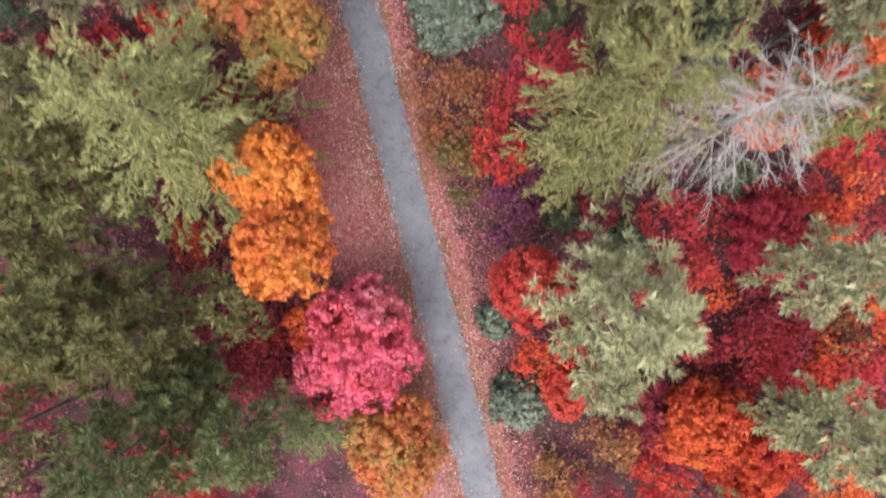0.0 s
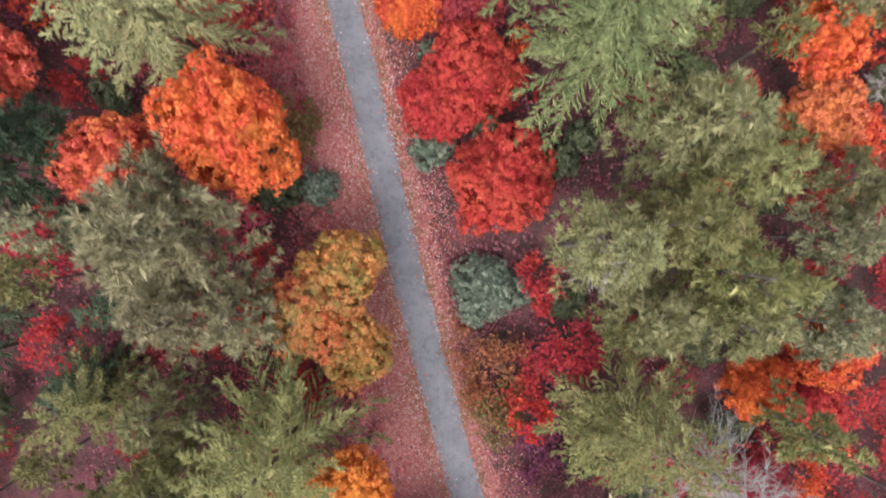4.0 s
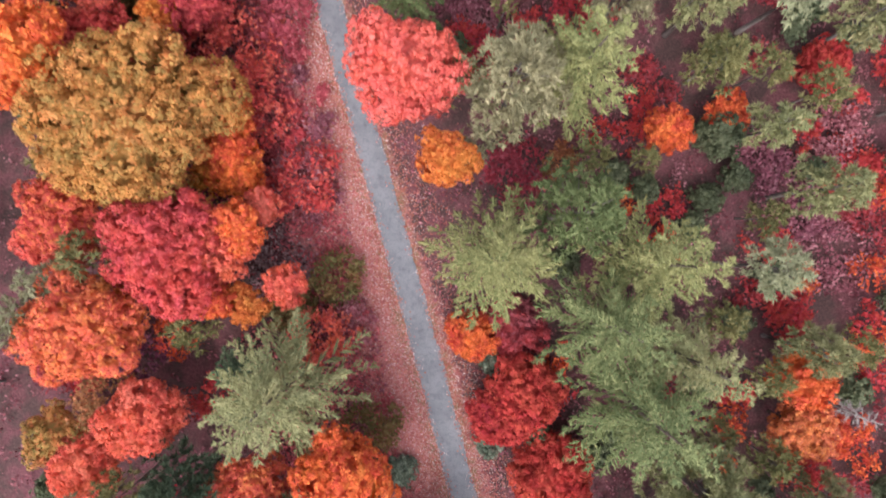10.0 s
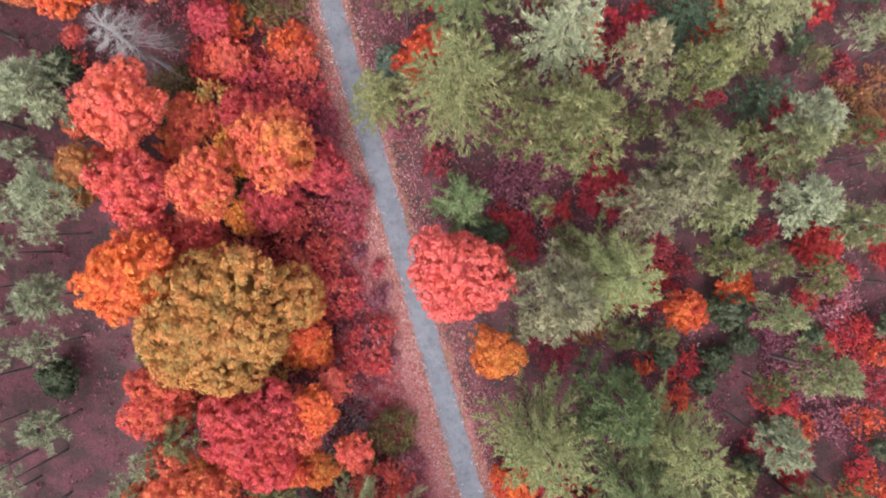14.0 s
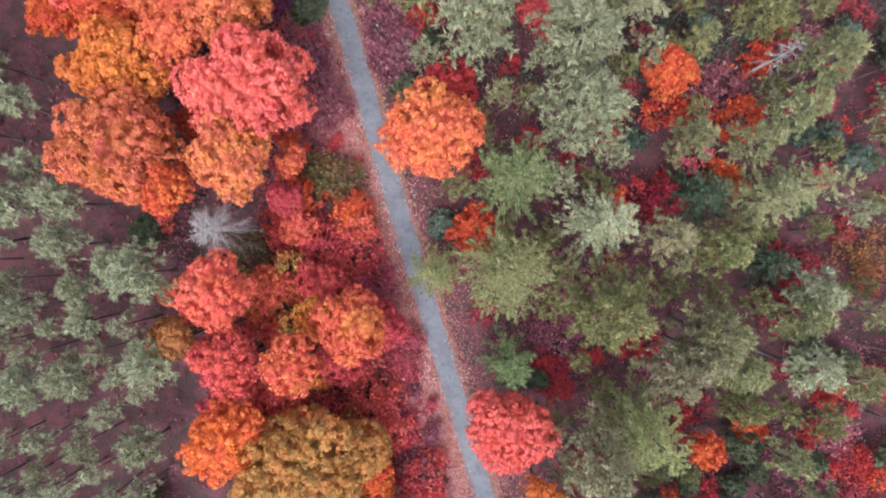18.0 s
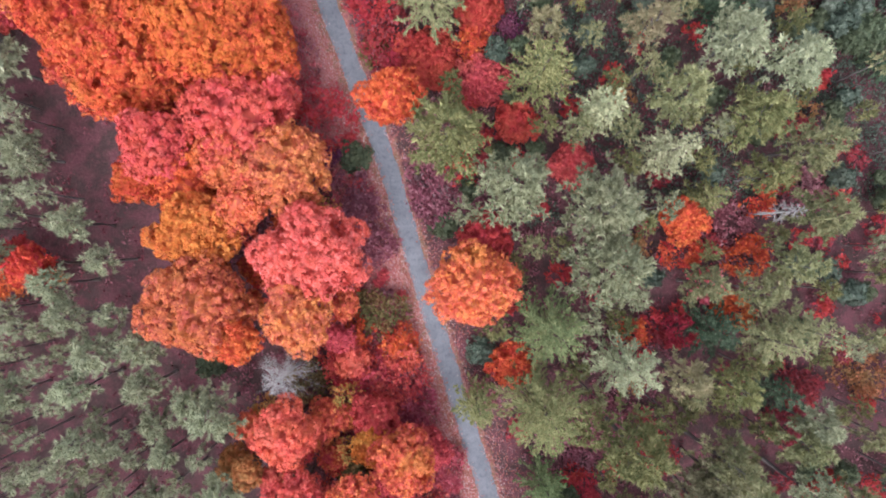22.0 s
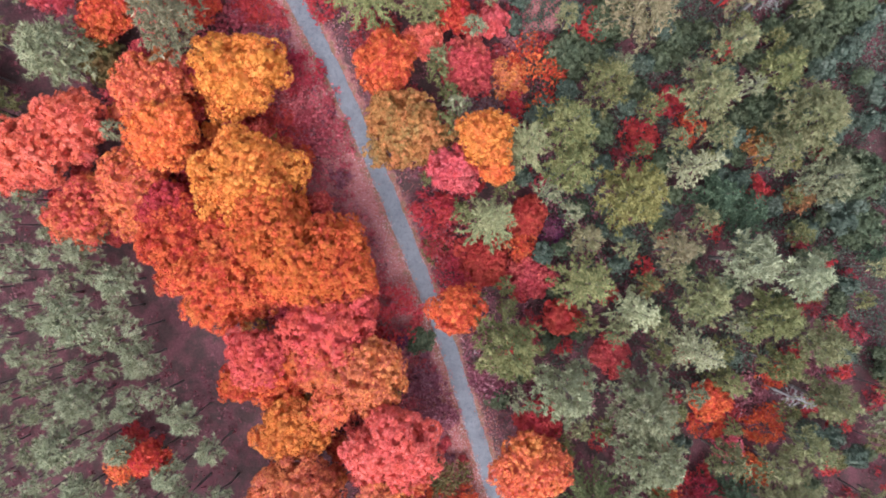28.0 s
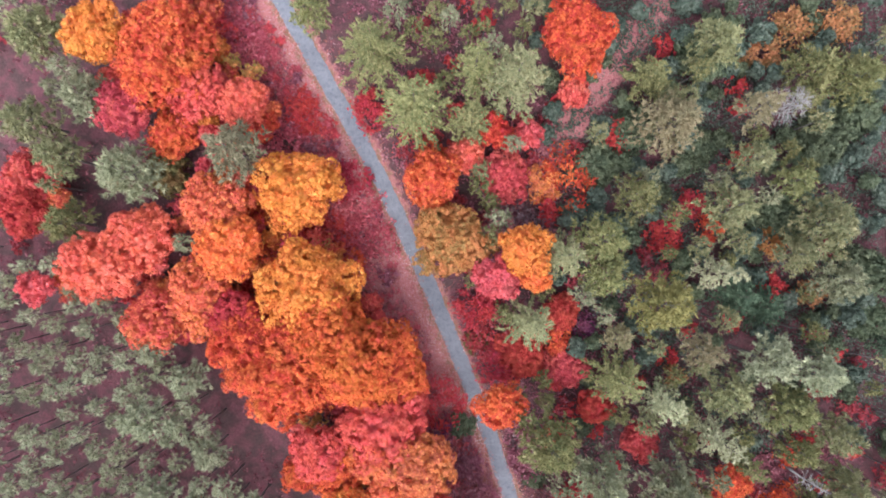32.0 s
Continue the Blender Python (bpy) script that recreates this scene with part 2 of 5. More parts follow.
def asphalt_material():
    m, nodes, links, b = shader("worn_asphalt", 0.88, 0.25)
    co = nodes.new("ShaderNodeTexCoord").outputs["Object"]
    base = ramp(nodes, links, noise_node(nodes, links, 0.5, 5, 0.6, co), [(0.3, (0.145, 0.149, 0.170)), (0.7, (0.212, 0.214, 0.238))])
    grit = ramp(nodes, links, noise_node(nodes, links, 26, 3, 0.8, co), [(0.3, (0.72, 0.72, 0.72)), (0.7, (1.2, 1.2, 1.2))])
    stain = ramp(nodes, links, noise_node(nodes, links, 1.7, 6, 0.75, co), [(0.36, (0.72, 0.72, 0.74)), (0.5, (1, 1, 1))])
    col = mixed(nodes, links, 1.0, mixed(nodes, links, 1.0, base, grit, "MULTIPLY"), stain, "MULTIPLY")
    links.new(col, b.inputs["Base Color"])
    bump = nodes.new("ShaderNodeBump")
    bump.inputs["Strength"].default_value, bump.inputs["Distance"].default_value = 0.5, 0.01
    links.new(noise_node(nodes, links, 40, 3, 0.8, co), bump.inputs["Height"])
    links.new(bump.outputs[0], b.inputs["Normal"])
    return m


GROUND, ASPHALT = ground_material(), asphalt_material()

# ---- mesh helpers ----
rng = np.random.default_rng(7)


def mesh_of(name, verts, size, material, smooth=False):
    """A mesh of separate faces with `size` corners each, whose corners follow one another in verts."""
    me = bpy.data.meshes.new(name)
    verts = np.ascontiguousarray(verts, dtype=np.float32).reshape(-1, 3)
    n = len(verts)
    me.vertices.add(n)
    me.vertices.foreach_set("co", verts.ravel())
    me.loops.add(n)
    me.loops.foreach_set("vertex_index", np.arange(n, dtype=np.int32))
    me.polygons.add(n // size)
    me.polygons.foreach_set("loop_start", np.arange(0, n, size, dtype=np.int32))
    me.update(calc_edges=True)
    me.materials.append(material)
    return me


def unit(v):
    return v / np.maximum(np.linalg.norm(v, axis=-1, keepdims=True), 1e-6)


def scattered(n):
    return unit(rng.normal(size=(n, 3)))


def leaf_quads(at, normal, size, long=1.35):
    """A small folded leaf cluster at each place, facing its normal."""
    n = len(at)
    t = unit(np.cross(normal, scattered(n)))
    s = np.cross(normal, t)
    size = (size * rng.uniform(0.65, 1.35, n))[:, None]
    a, c = t * size * 0.5 * long, s * size * 0.5
    lift = normal * size * rng.uniform(-0.25, 0.25, (n, 1))
    return np.stack([at - a, at - c * 0.9 + lift, at + a, at + c + lift], 1)


def blades(root, way, length, width):
    """Narrow pointed sprays from each root along its way."""
    n = len(root)
    side = unit(np.cross(way, scattered(n))) * (np.asarray(width) * 0.5 * rng.uniform(0.7, 1.3, n))[:, None]
    ln = (np.asarray(length) * rng.uniform(0.7, 1.25, n))[:, None]
    return np.stack([root - side, root + side, root + way * ln], 1)


def rod(points, radii, sides=7):
    """A tapered bent stem through the points, closed at its end."""
    bm = bmesh.new()
    rings = []
    pts = [Vector(p) for p in points]
    for i, p in enumerate(pts):
        d = (pts[min(i + 1, len(pts) - 1)] - pts[max(i - 1, 0)]).normalized()
        q = d.to_track_quat("Z", "Y")
        rings.append([bm.verts.new(p + q @ Vector((radii[i] * math.cos(a), radii[i] * math.sin(a), 0))) for a in (2 * math.pi * k / sides for k in range(sides))])
    for lo, hi in zip(rings, rings[1:]):
        for k in range(sides):
            bm.faces.new((lo[k], lo[(k + 1) % sides], hi[(k + 1) % sides], hi[k]))
    bm.faces.new(rings[-1])
    bm.faces.new(list(reversed(rings[0])))
    for f in bm.faces:
        f.smooth = True
    return bm


def part(name, data, material, parent, label=""):
    """Links a bmesh or mesh as one part under its thing."""
    if isinstance(data, bmesh.types.BMesh):
        me = bpy.data.meshes.new(name)
        data.to_mesh(me)
        data.free()
        me.materials.append(material)
        data = me
    ob = new(name, data)
    ob.parent = parent
    if label:
        ob["label"] = label
    return ob


# ---- the plan: the paved path and the ground ----
PATH_LINE = [(9, -55), (6.2, -32), (3, -19), (0.25, -8), (-0.77, -4), (-2.28, 2), (-3.86, 8), (-5.28, 14), (-6.63, 20), (-7.94, 26),
             (-9.19, 32), (-10.62, 38), (-12.07, 44), (-13.54, 50), (-14.91, 56), (-16.35, 62), (-17.87, 68), (-19.37, 74), (-20.81, 80), (-22.23, 86),
             (-23.62, 92), (-24.98, 98), (-26.26, 104), (-27.67, 110), (-29.32, 116), (-31.18, 122), (-33.03, 128), (-34.81, 134), (-36.75, 140), (-38.88, 146),
             (-40.84, 152), (-43.26, 158), (-45.77, 164), (-48.51, 170), (-51.15, 176), (-53.87, 182), (-60.2, 196), (-76, 230), (-97, 275)]


def smooth_line(points, step):
    p = np.array(points, float)
    d = np.r_[0, np.cumsum(np.hypot(*np.diff(p, axis=0).T))]
    s = np.arange(0, d[-1], step)
    q = np.stack([np.interp(s, d, p[:, 0]), np.interp(s, d, p[:, 1])], 1)
    k = max(3, int(9 / step) | 1)
    pad = np.r_[q[:1].repeat(k // 2, 0), q, q[-1:].repeat(k // 2, 0)]
    return np.stack([np.convolve(pad[:, i], np.ones(k) / k, "valid") for i in (0, 1)], 1)


LINE = smooth_line(PATH_LINE, 0.5)


def off_path(x, y):
    """Metres to the east of the path's middle (west: minus), nearly square to it."""
    slope = np.gradient(LINE[:, 0], LINE[:, 1])
    return (np.asarray(x) - np.interp(y, LINE[:, 1], LINE[:, 0])) / np.sqrt(1 + np.interp(y, LINE[:, 1], slope) ** 2)


def swell(x, y):
    """The ground's height: level along the path, gently uneven away from it."""
    d = np.abs(off_path(x, y))
    w = np.clip((d - 2.5) / 8, 0, 1)
    return w * (0.18 * np.sin(x * 0.31 + 1.3 * np.sin(y * 0.17)) * np.cos(y * 0.27) + 0.06 * np.sin(x * 1.1 + y * 0.8))


def build_ground():
    gx = np.r_[-900, -500, -300, -200, np.arange(-125, 65, 1.3), 120, 200, 400, 900].astype(float)
    gy = np.r_[-900, -500, -250, -100, np.arange(-40, 215, 1.3), 280, 400, 600, 1000].astype(float)
    X, Y = np.meshgrid(gx, gy)
    Z = swell(X, Y)
    nx, ny = len(gx), len(gy)
    me = bpy.data.meshes.new("ground")
    i = (np.arange(ny - 1)[:, None] * nx + np.arange(nx - 1)).ravel()
    quads = np.stack([i, i + 1, i + nx + 1, i + nx], 1).astype(np.int32)
    me.vertices.add(nx * ny)
    me.vertices.foreach_set("co", np.stack([X, Y, Z], -1).astype(np.float32).ravel())
    me.loops.add(quads.size)
    me.loops.foreach_set("vertex_index", quads.ravel())
    me.polygons.add(len(quads))
    me.polygons.foreach_set("loop_start", np.arange(0, quads.size, 4, dtype=np.int32))
    me.polygons.foreach_set("use_smooth", np.ones(len(quads), dtype=bool))
    me.update(calc_edges=True)
    d = off_path(X, Y)
    west = np.interp(Y, [-40, 0, 20, 45, 60, 75, 100, 122, 134, 145, 160, 200], [5, 6.5, 6.5, 9, 8, 8, 8, 10, 12, 11, 9, 9])
    east = np.interp(Y, [-40, 0, 30, 60, 100, 140, 200], [2.4, 2.6, 2.4, 1.8, 1.8, 2.2, 2.6])
    reach = np.where(d < 0, west, east)
    litter = np.clip(1.0 - 0.5 * np.abs(d) / reach, 0, 1)
    band = np.where(d < 0, 2.9, 2.6)
    grass = np.clip(1.02 - 0.5 * np.abs(np.abs(d) - 1.3) / (band - 1.3), 0, 1) * np.where(Y < 40, 0.74, 0.70)
    # a sandy side track that leaves the path to the north-east
    track = np.abs((X + 10.5) * 0.755 - (Y - 157.8) * 0.656) / 2.6 + 5 * (Y < 143) + 5 * (Y > 196)
    trail = np.abs(X + 59 - (181 - Y) * 0.36) / 0.9 + 5 * (Y < 146)
    litter = np.maximum(litter, np.clip(1 - 0.5 * np.minimum(track, trail), 0, 1))
    for key, value in (("litter", litter), ("grass", grass)):
        me.attributes.new(key, "FLOAT", "POINT").data.foreach_set("value", value.astype(np.float32).ravel())
    me.materials.append(GROUND)
    tagged(new("ground", me), "maroon forest floor of fallen leaves, heath and brown grass", "ground", kind="structure")


def build_road():
    n = len(LINE)
    tang = unit(np.gradient(LINE, axis=0))
    side = np.stack([tang[:, 1], -tang[:, 0]], 1)
    s = np.arange(n) * 0.5
    rag = lambda a: 0.07 * np.sin(s * 0.9 + a) + 0.05 * np.sin(s * 2.3 + 2 * a) + rng.normal(0, 0.03, n)
    wl, wr = 1.34 + rag(0.3), 1.34 + rag(2.1)
    rows = []
    for f, z in ((-1.03, -0.05), (-1.0, 0.035), (-0.5, 0.06), (0, 0.07), (0.5, 0.06), (1.0, 0.035), (1.03, -0.05)):
        w = (wl if f < 0 else wr) * f
        rows.append(np.c_[LINE + side * w[:, None], np.full(n, z)])
    V = np.stack(rows, 1).reshape(-1, 3)
    faces = [(i * 7 + k, i * 7 + k + 1, i * 7 + k + 8, i * 7 + k + 7) for i in range(n - 1) for k in range(6)]
    me = bpy.data.meshes.new("road")
    me.from_pydata(V.tolist(), [], faces)
    me.materials.append(ASPHALT)
    tagged(new("road", me), "narrow worn grey asphalt path strewn with fallen leaves", "path", kind="structure")


build_ground()
build_road()

# ---- trees and shrubs ----
LOOK = {"orange": "bright orange", "orangered": "vivid orange-red", "redorange": "red-orange", "coral": "coral-red", "coralorange": "coral-orange",
        "orangecoral": "orange-coral", "red": "scarlet red", "rosered": "rose-red", "rosepink": "rose-pink", "crimson": "dark crimson", "magenta": "pink-magenta", "pink": "pale pink", "lilac": "pale lilac", "purple": "purple",
        "gold": "golden-brown", "goldorange": "golden-orange", "goldolive": "gold-olive", "rustgold": "rusty gold", "rust": "rusty orange", "brown": "rust-brown", "pinkred": "pinkish red", "olive": "olive-green",
        "green": "green", "greygreen": "silvery grey-green", "teal": "dull blue-green", "mauve": "dusky mauve-pink", "dark": "dark green", "bright": "fresh green", "pale": "pale grey-green", "paleyellow": "yellowish green",
        "yellow": "yellow-green", "grey": "grey-green", "taupe": "greyish brown-green", "silver": "silvery grey-green", "tan": "tan-tipped", "white": "whitish"}


def where(x, y, h):
    d = abs(float(off_path(x, y)))
    size = "tall " if h > 16 else ("low " if h < 4 else "")
    return size, "beside the path" if d < 8 else ("near the path" if d < 18 else "in dense woods")


def stem_of(tree, h, r, top, lean=0.25, bark=None):
    k = [(0, 0, -0.3), (0, 0, 0.35)] + [(rng.normal(0, lean) * f, rng.normal(0, lean) * f, h * top * f) for f in (0.35, 0.7, 1.0)]
    w = 0.05 + 0.0125 * h
    part("trunk", rod(k, [w * 1.7, w * 1.1, w * 0.85, w * 0.55, w * 0.2]), bark or BARK, tree)
    return k


def planted(name, x, y, label, category, group):
    ob = new(name)
    ob.location = (x, y, float(swell(x, y)))
    ob.rotation_euler[2] = 0
    return tagged(ob, label, category, group)


def leaf_tris(at, normal, size):
    """A small pointed leaf at each place, facing its normal."""
    n = len(at)
    t = unit(np.cross(normal, scattered(n)))
    s = np.cross(normal, t)
    size = (np.asarray(size) * rng.uniform(0.7, 1.35, n))[:, None]
    lift = normal * size * rng.uniform(-0.3, 0.3, (n, 1))
    return np.stack([at - t * size * 0.5 - s * size * 0.52, at - t * size * 0.5 + s * size * 0.52, at + t * size * 0.75 + lift], 1)


def puffs_on_dome(r, rz, low, spacing):
    """Places of leaf clumps over a crown of several rounded heads that bulge out of one another."""
    scale = np.array([r, r, rz])
    n = int(np.clip(5 + 2.2 * r, 6, 22))
    i = np.arange(n) + rng.uniform(0.2, 0.8, n)
    z = 1 - (0.95 + low) * i / n
    a = i * 2.39996 + rng.uniform(0, 6.28)
    q = np.sqrt(np.clip(1 - z * z, 0, 1))
    d = np.stack([q * np.cos(a), q * np.sin(a), z], 1)
    size = np.clip(rng.uniform(0.85, 1.25, n) * 1.18 / math.sqrt(n), 0.24, 0.52)
    k = rng.uniform(0, 6.28, 2)
    reach = rng.uniform(0.90, 1.08, n) * (1 + q * (0.08 * np.sin(2 * a + k[0]) + 0.07 * np.sin(3 * a + k[1])))
    mid = d * (reach - size)[:, None]
    mid, size = np.r_[mid, [[0, 0, 0]]], np.r_[size, 0.77]
    at, out = [], []
    for c, w in zip(mid, size):
        m = max(8, int(12.6 * w * w * r * (0.4 * r + 0.6 * rz) / spacing ** 2))
        e = scattered(m)
        p = c + e * w * rng.uniform(0.88, 1.06, (m, 1))
        inside = (np.linalg.norm(p[:, None] - mid, axis=2) < 0.90 * size).sum(1) > 0
        ok = ~inside & (p[:, 2] > -low)
        at.append(p[ok] * scale)
        out.append(unit(e[ok] / scale))
    return np.concatenate(at), np.concatenate(out)


def leafy_crown(r, rz, fine, sparse=1.0, low=0.3):
    """Rounded clumps of many small leaves over a lobed dome, with shaded leaves between and below them."""
    puff = np.clip(0.27 + 0.03 * r + 0.85 * (fine - 0.2), 0.32, 0.58)
    leaf = 0.155 + 0.75 * (fine - 0.2)
    at, out = puffs_on_dome(r - 0.6 * puff, rz - 0.5 * puff, low, puff * 1.36)
    m = len(at)
    per = int(np.clip(3.6 * sparse * (puff / leaf) ** 2, 12, 30))
    big = puff * rng.uniform(0.7, 1.3, m)
    w = unit(scattered(m * per) + np.repeat(out, per, 0) * 0.9 + np.array([0, 0, 0.25]))
    p = np.repeat(at, per, 0) + w * (np.repeat(big, per) * rng.uniform(0.62, 1.02, m * per))[:, None]
    v = leaf_tris(p, unit(w + 0.55 * scattered(m * per)), leaf)
    n = 6 * m
    d = unit(np.tile(out, (6, 1)) + 0.5 * scattered(n))
    deep = leaf_tris(np.tile(at, (6, 1)) * rng.uniform(0.80, 0.93, (n, 1)) + 0.5 * puff * scattered(n), d, puff * 0.85)
    # a closed bed of leaves below, so that no daylight falls through the crown
    a, e = np.linspace(0, 2 * math.pi, 15), np.linspace(-0.15, 0.5 * math.pi, 6)
    A, E = np.meshgrid(a, e)
    g = np.stack([r * np.cos(E) * np.cos(A), r * np.cos(E) * np.sin(A), rz * np.sin(E)], -1) * 0.58
    q = np.stack([g[:-1, :-1], g[:-1, 1:], g[1:, 1:], g[1:, :-1]], 2).reshape(-1, 4, 3)
    return np.r_[v, deep, q[:, (0, 1, 2)], q[:, (0, 2, 3)]]


def fineness(y):
    return 0.20 + 0.0011 * max(0.0, y)


def broadleaf(x, y, r, h, colour):
    size, place = where(x, y, h)
    tree = planted("broadleaf_tree", x, y, f"{size}{LOOK[colour]} broadleaf tree in full autumn leaf {place}", "tree", "autumn trees")
    rz = min(0.52 * h, 0.85 * r)
    k = stem_of(tree, h, r, 0.62)
    for i in range(4):
        a = i * 1.57 + rng.uniform(-0.5, 0.5)
        f = Vector((math.cos(a), math.sin(a), 0)) * r * 0.6
        z = h * rng.uniform(0.34, 0.48)
        part("limb", rod([(0, 0, z), (f.x * 0.5, f.y * 0.5, z + 0.12 * h), (f.x, f.y, h - rz * 0.75)], [0.06 + 0.006 * h, 0.045 + 0.003 * h, 0.02], 5), BARK, tree)
    v = leafy_crown(r, rz, fineness(y))
    v[..., 2] += h - rz * 0.98
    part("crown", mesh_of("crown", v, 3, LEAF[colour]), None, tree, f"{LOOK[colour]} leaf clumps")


def shrub_leaves(r, h, y, share=1.0):
    """Loose sprays of leaves round the tips of a shrub's stems."""
    tips = int(np.clip(7 * r * r, 10, 60))
    a, q = rng.uniform(0, 6.283, tips), np.sqrt(rng.random(tips))
    k = rng.uniform(0, 6.28, 2)
    q = q * (1 + 0.16 * np.sin(2 * a + k[0]) + 0.14 * np.sin(3 * a + k[1]))
    tip = np.stack([q * r * np.cos(a), q * r * np.sin(a), h * (0.95 - 0.45 * q * q) * rng.uniform(0.7, 1.05, tips)], 1)
    fine = fineness(y)
    per = int(np.clip(6.2 / fine, 14, 30) * share)
    blob = 0.22 + 0.10 * r
    v = leaf_tris(np.repeat(tip, per, 0) + rng.normal(size=(tips * per, 3)) * blob * np.array([0.75, 0.75, 0.6]), unit(np.array([0, 0, 0.7]) + 0.6 * rng.normal(size=(tips * per, 3))), fine * 1.05)
    v[..., 2] = np.maximum(v[..., 2], 0.06)
    return v


def shrub(x, y, r, h, colour):
    size, place = where(x, y, h)
    sh = planted("shrub", x, y, f"{LOOK[colour]} autumn shrub with loose leafy stems {place}", "shrub", "autumn shrubs")
    for i in range(3):
        a = i * 2.1 + rng.uniform(-0.5, 0.5)
        part("stem", rod([(0.1 * math.cos(a), 0.1 * math.sin(a), -0.1), (r * 0.25 * math.cos(a), r * 0.25 * math.sin(a), h * 0.45), (r * 0.45 * math.cos(a), r * 0.45 * math.sin(a), h * 0.8)], [0.05, 0.035, 0.01], 5), BARK, sh)
    part("crown", mesh_of("crown", shrub_leaves(r, h, y), 3, LEAF[colour]), None, sh)


def bush(x, y, r, h, colour):
    size, place = where(x, y, h)
    b = planted("bush", x, y, f"{LOOK[colour]} {'low ' if h < 4 else ''}bush with dense small leaves {place}", "bush", "green bushes")
    rz = min(0.8 * h, 1.1 * r)
    part("stem", rod([(0, 0, -0.1), (0.05, 0, h * 0.4), (0.1, 0.05, h * 0.75)], [0.06, 0.04, 0.012], 5), BARK, b)
    v = leafy_crown(r, rz, fineness(y) * 1.25, 0.5, 0.2)
    v[..., 2] = np.maximum(v[..., 2] + h - rz * 0.98, 0.05)
    part("crown", mesh_of("crown", v, 3, LEAF[colour]), None, b)


def fingers_of(root, way, length, width, droop):
    """Needle fingers: two folded halves along a midrib each."""
    side = unit(np.cross(way, np.array([0, 0, 1.0]))) * (width * 0.5)[:, None]
    tip = root + way * length[:, None]
    mid = root + way * (length * 0.42)[:, None] - np.array([0, 0, 1.0]) * (width * droop)[:, None]
    crest = root + way * (length * 0.5)[:, None] + np.array([0, 0, 0.5]) * (width * droop)[:, None]
    return np.concatenate([np.stack([root, mid - side, crest], 1), np.stack([mid - side, tip, crest], 1),
                           np.stack([root, crest, mid + side], 1), np.stack([mid + side, crest, tip], 1)])


def boughs(n, r, h, low, up, down, ragged):
    """Boughs in a spiral round a stem, short at the tip and long below: foot, way, level side, length and rise of each."""
    u = ((np.arange(n) + rng.uniform(0.2, 0.8, n)) / n) ** 0.72
    a = np.arange(n) * 2.39996 + rng.normal(0, 0.22, n) + rng.uniform(0, 6.28)
    ln = r * (0.10 + 0.93 * u ** 0.75) * rng.uniform(1 - ragged, 1 + 0.45 * ragged, n)
    out = np.stack([np.cos(a), np.sin(a), np.zeros(n)], 1)
    foot = np.stack([np.zeros(n), np.zeros(n), h * (1 - (1 - low) * u ** 0.9)], 1)
    rise = up + (down - up) * u ** 0.6 + rng.normal(0, 0.07, n)
    return foot, out, np.stack([-np.sin(a), np.cos(a), np.zeros(n)], 1), ln, rise


def along(foot, out, side, ln, rise, f, bow):
    """Places at the share f of boughs that first sag and then lift their tips."""
    z = (rise * f - 0.20 * f ** 2 + 0.10 * f ** 4) * ln
    return foot + out * (ln * f)[:, None] + side * (bow * ln * f * f)[:, None] + z[:, None] * np.array([0, 0, 1.0])


def fir_crown(r, h, y):
    """Plumes of needles: each bough carries twigs to both sides, long near the stem and short at its tip."""
    fine = 1.0 + 0.0065 * max(0.0, y)
    n = int(np.clip(20 + 8.5 * r, 26, 76) if y > 62 else 18 + 6.5 * r)
    foot, out, side, ln, rise = boughs(n, r, h, 0.30, 0.70, -0.12, 0.22)
    bow = rng.normal(0, 0.10, n)
    k = np.clip((ln * 6.4 / fine).astype(int), 5, 30)
    i = np.repeat(np.arange(n), k)
    m = len(i)
    f = 0.06 + 0.92 * (np.concatenate([np.arange(c) for c in k]) + rng.random(m)) / np.repeat(k, k)
    sgn = np.where(rng.random(m) < 0.5, -1.0, 1.0)[:, None]
    p = along(foot[i], out[i], side[i], ln[i], rise[i], f, bow[i])
    arm = ((0.215 if y > 62 else 0.25) * ln[i] * np.clip(1.04 - f, 0, 1) ** 0.85 * np.clip(f / 0.22, 0.35, 1) + 0.20) * rng.uniform(0.7, 1.25, m)
    way = unit(out[i] * rng.uniform(0.55, 1.0, (m, 1)) + side[i] * sgn * rng.uniform(0.45, 0.9, (m, 1)) + np.array([0, 0, 1.0]) * ((rise[i] - 0.35 * f) * 0.6 - 0.16 + rng.normal(0, 0.08, m))[:, None])
    v = [fingers_of(p, way, arm, (0.09 + 0.065 * arm) * fine, 0.4)]
    cross = unit(np.cross(way, np.array([0, 0, 1.0])))
    for _ in range(9 if y < 62 else 6):
        g = rng.uniform(0.05, 0.98, (m, 1))
        s = np.where(rng.random(m) < 0.5, -1.0, 1.0)[:, None]
        w = unit(way * rng.uniform(0.5, 1.0, (m, 1)) + cross * s * rng.uniform(0.3, 0.8, (m, 1)) + rng.normal(size=(m, 3)) * np.array([0.15, 0.15, 0.22]))
        v.append(blades(p + way * arm[:, None] * g, w, 0.26 * fine, 0.085 * fine))
    # the tips of the boughs and the leader
    t = along(foot, out, side, ln, rise, np.full(n, 0.86), bow)
    v.append(fingers_of(t, unit(out + side * bow[:, None] * 1.5 + np.array([0, 0, 0.05])), 0.25 + 0.15 * ln, np.full(n, 0.20 * fine), 0.4))
    return np.concatenate(v)


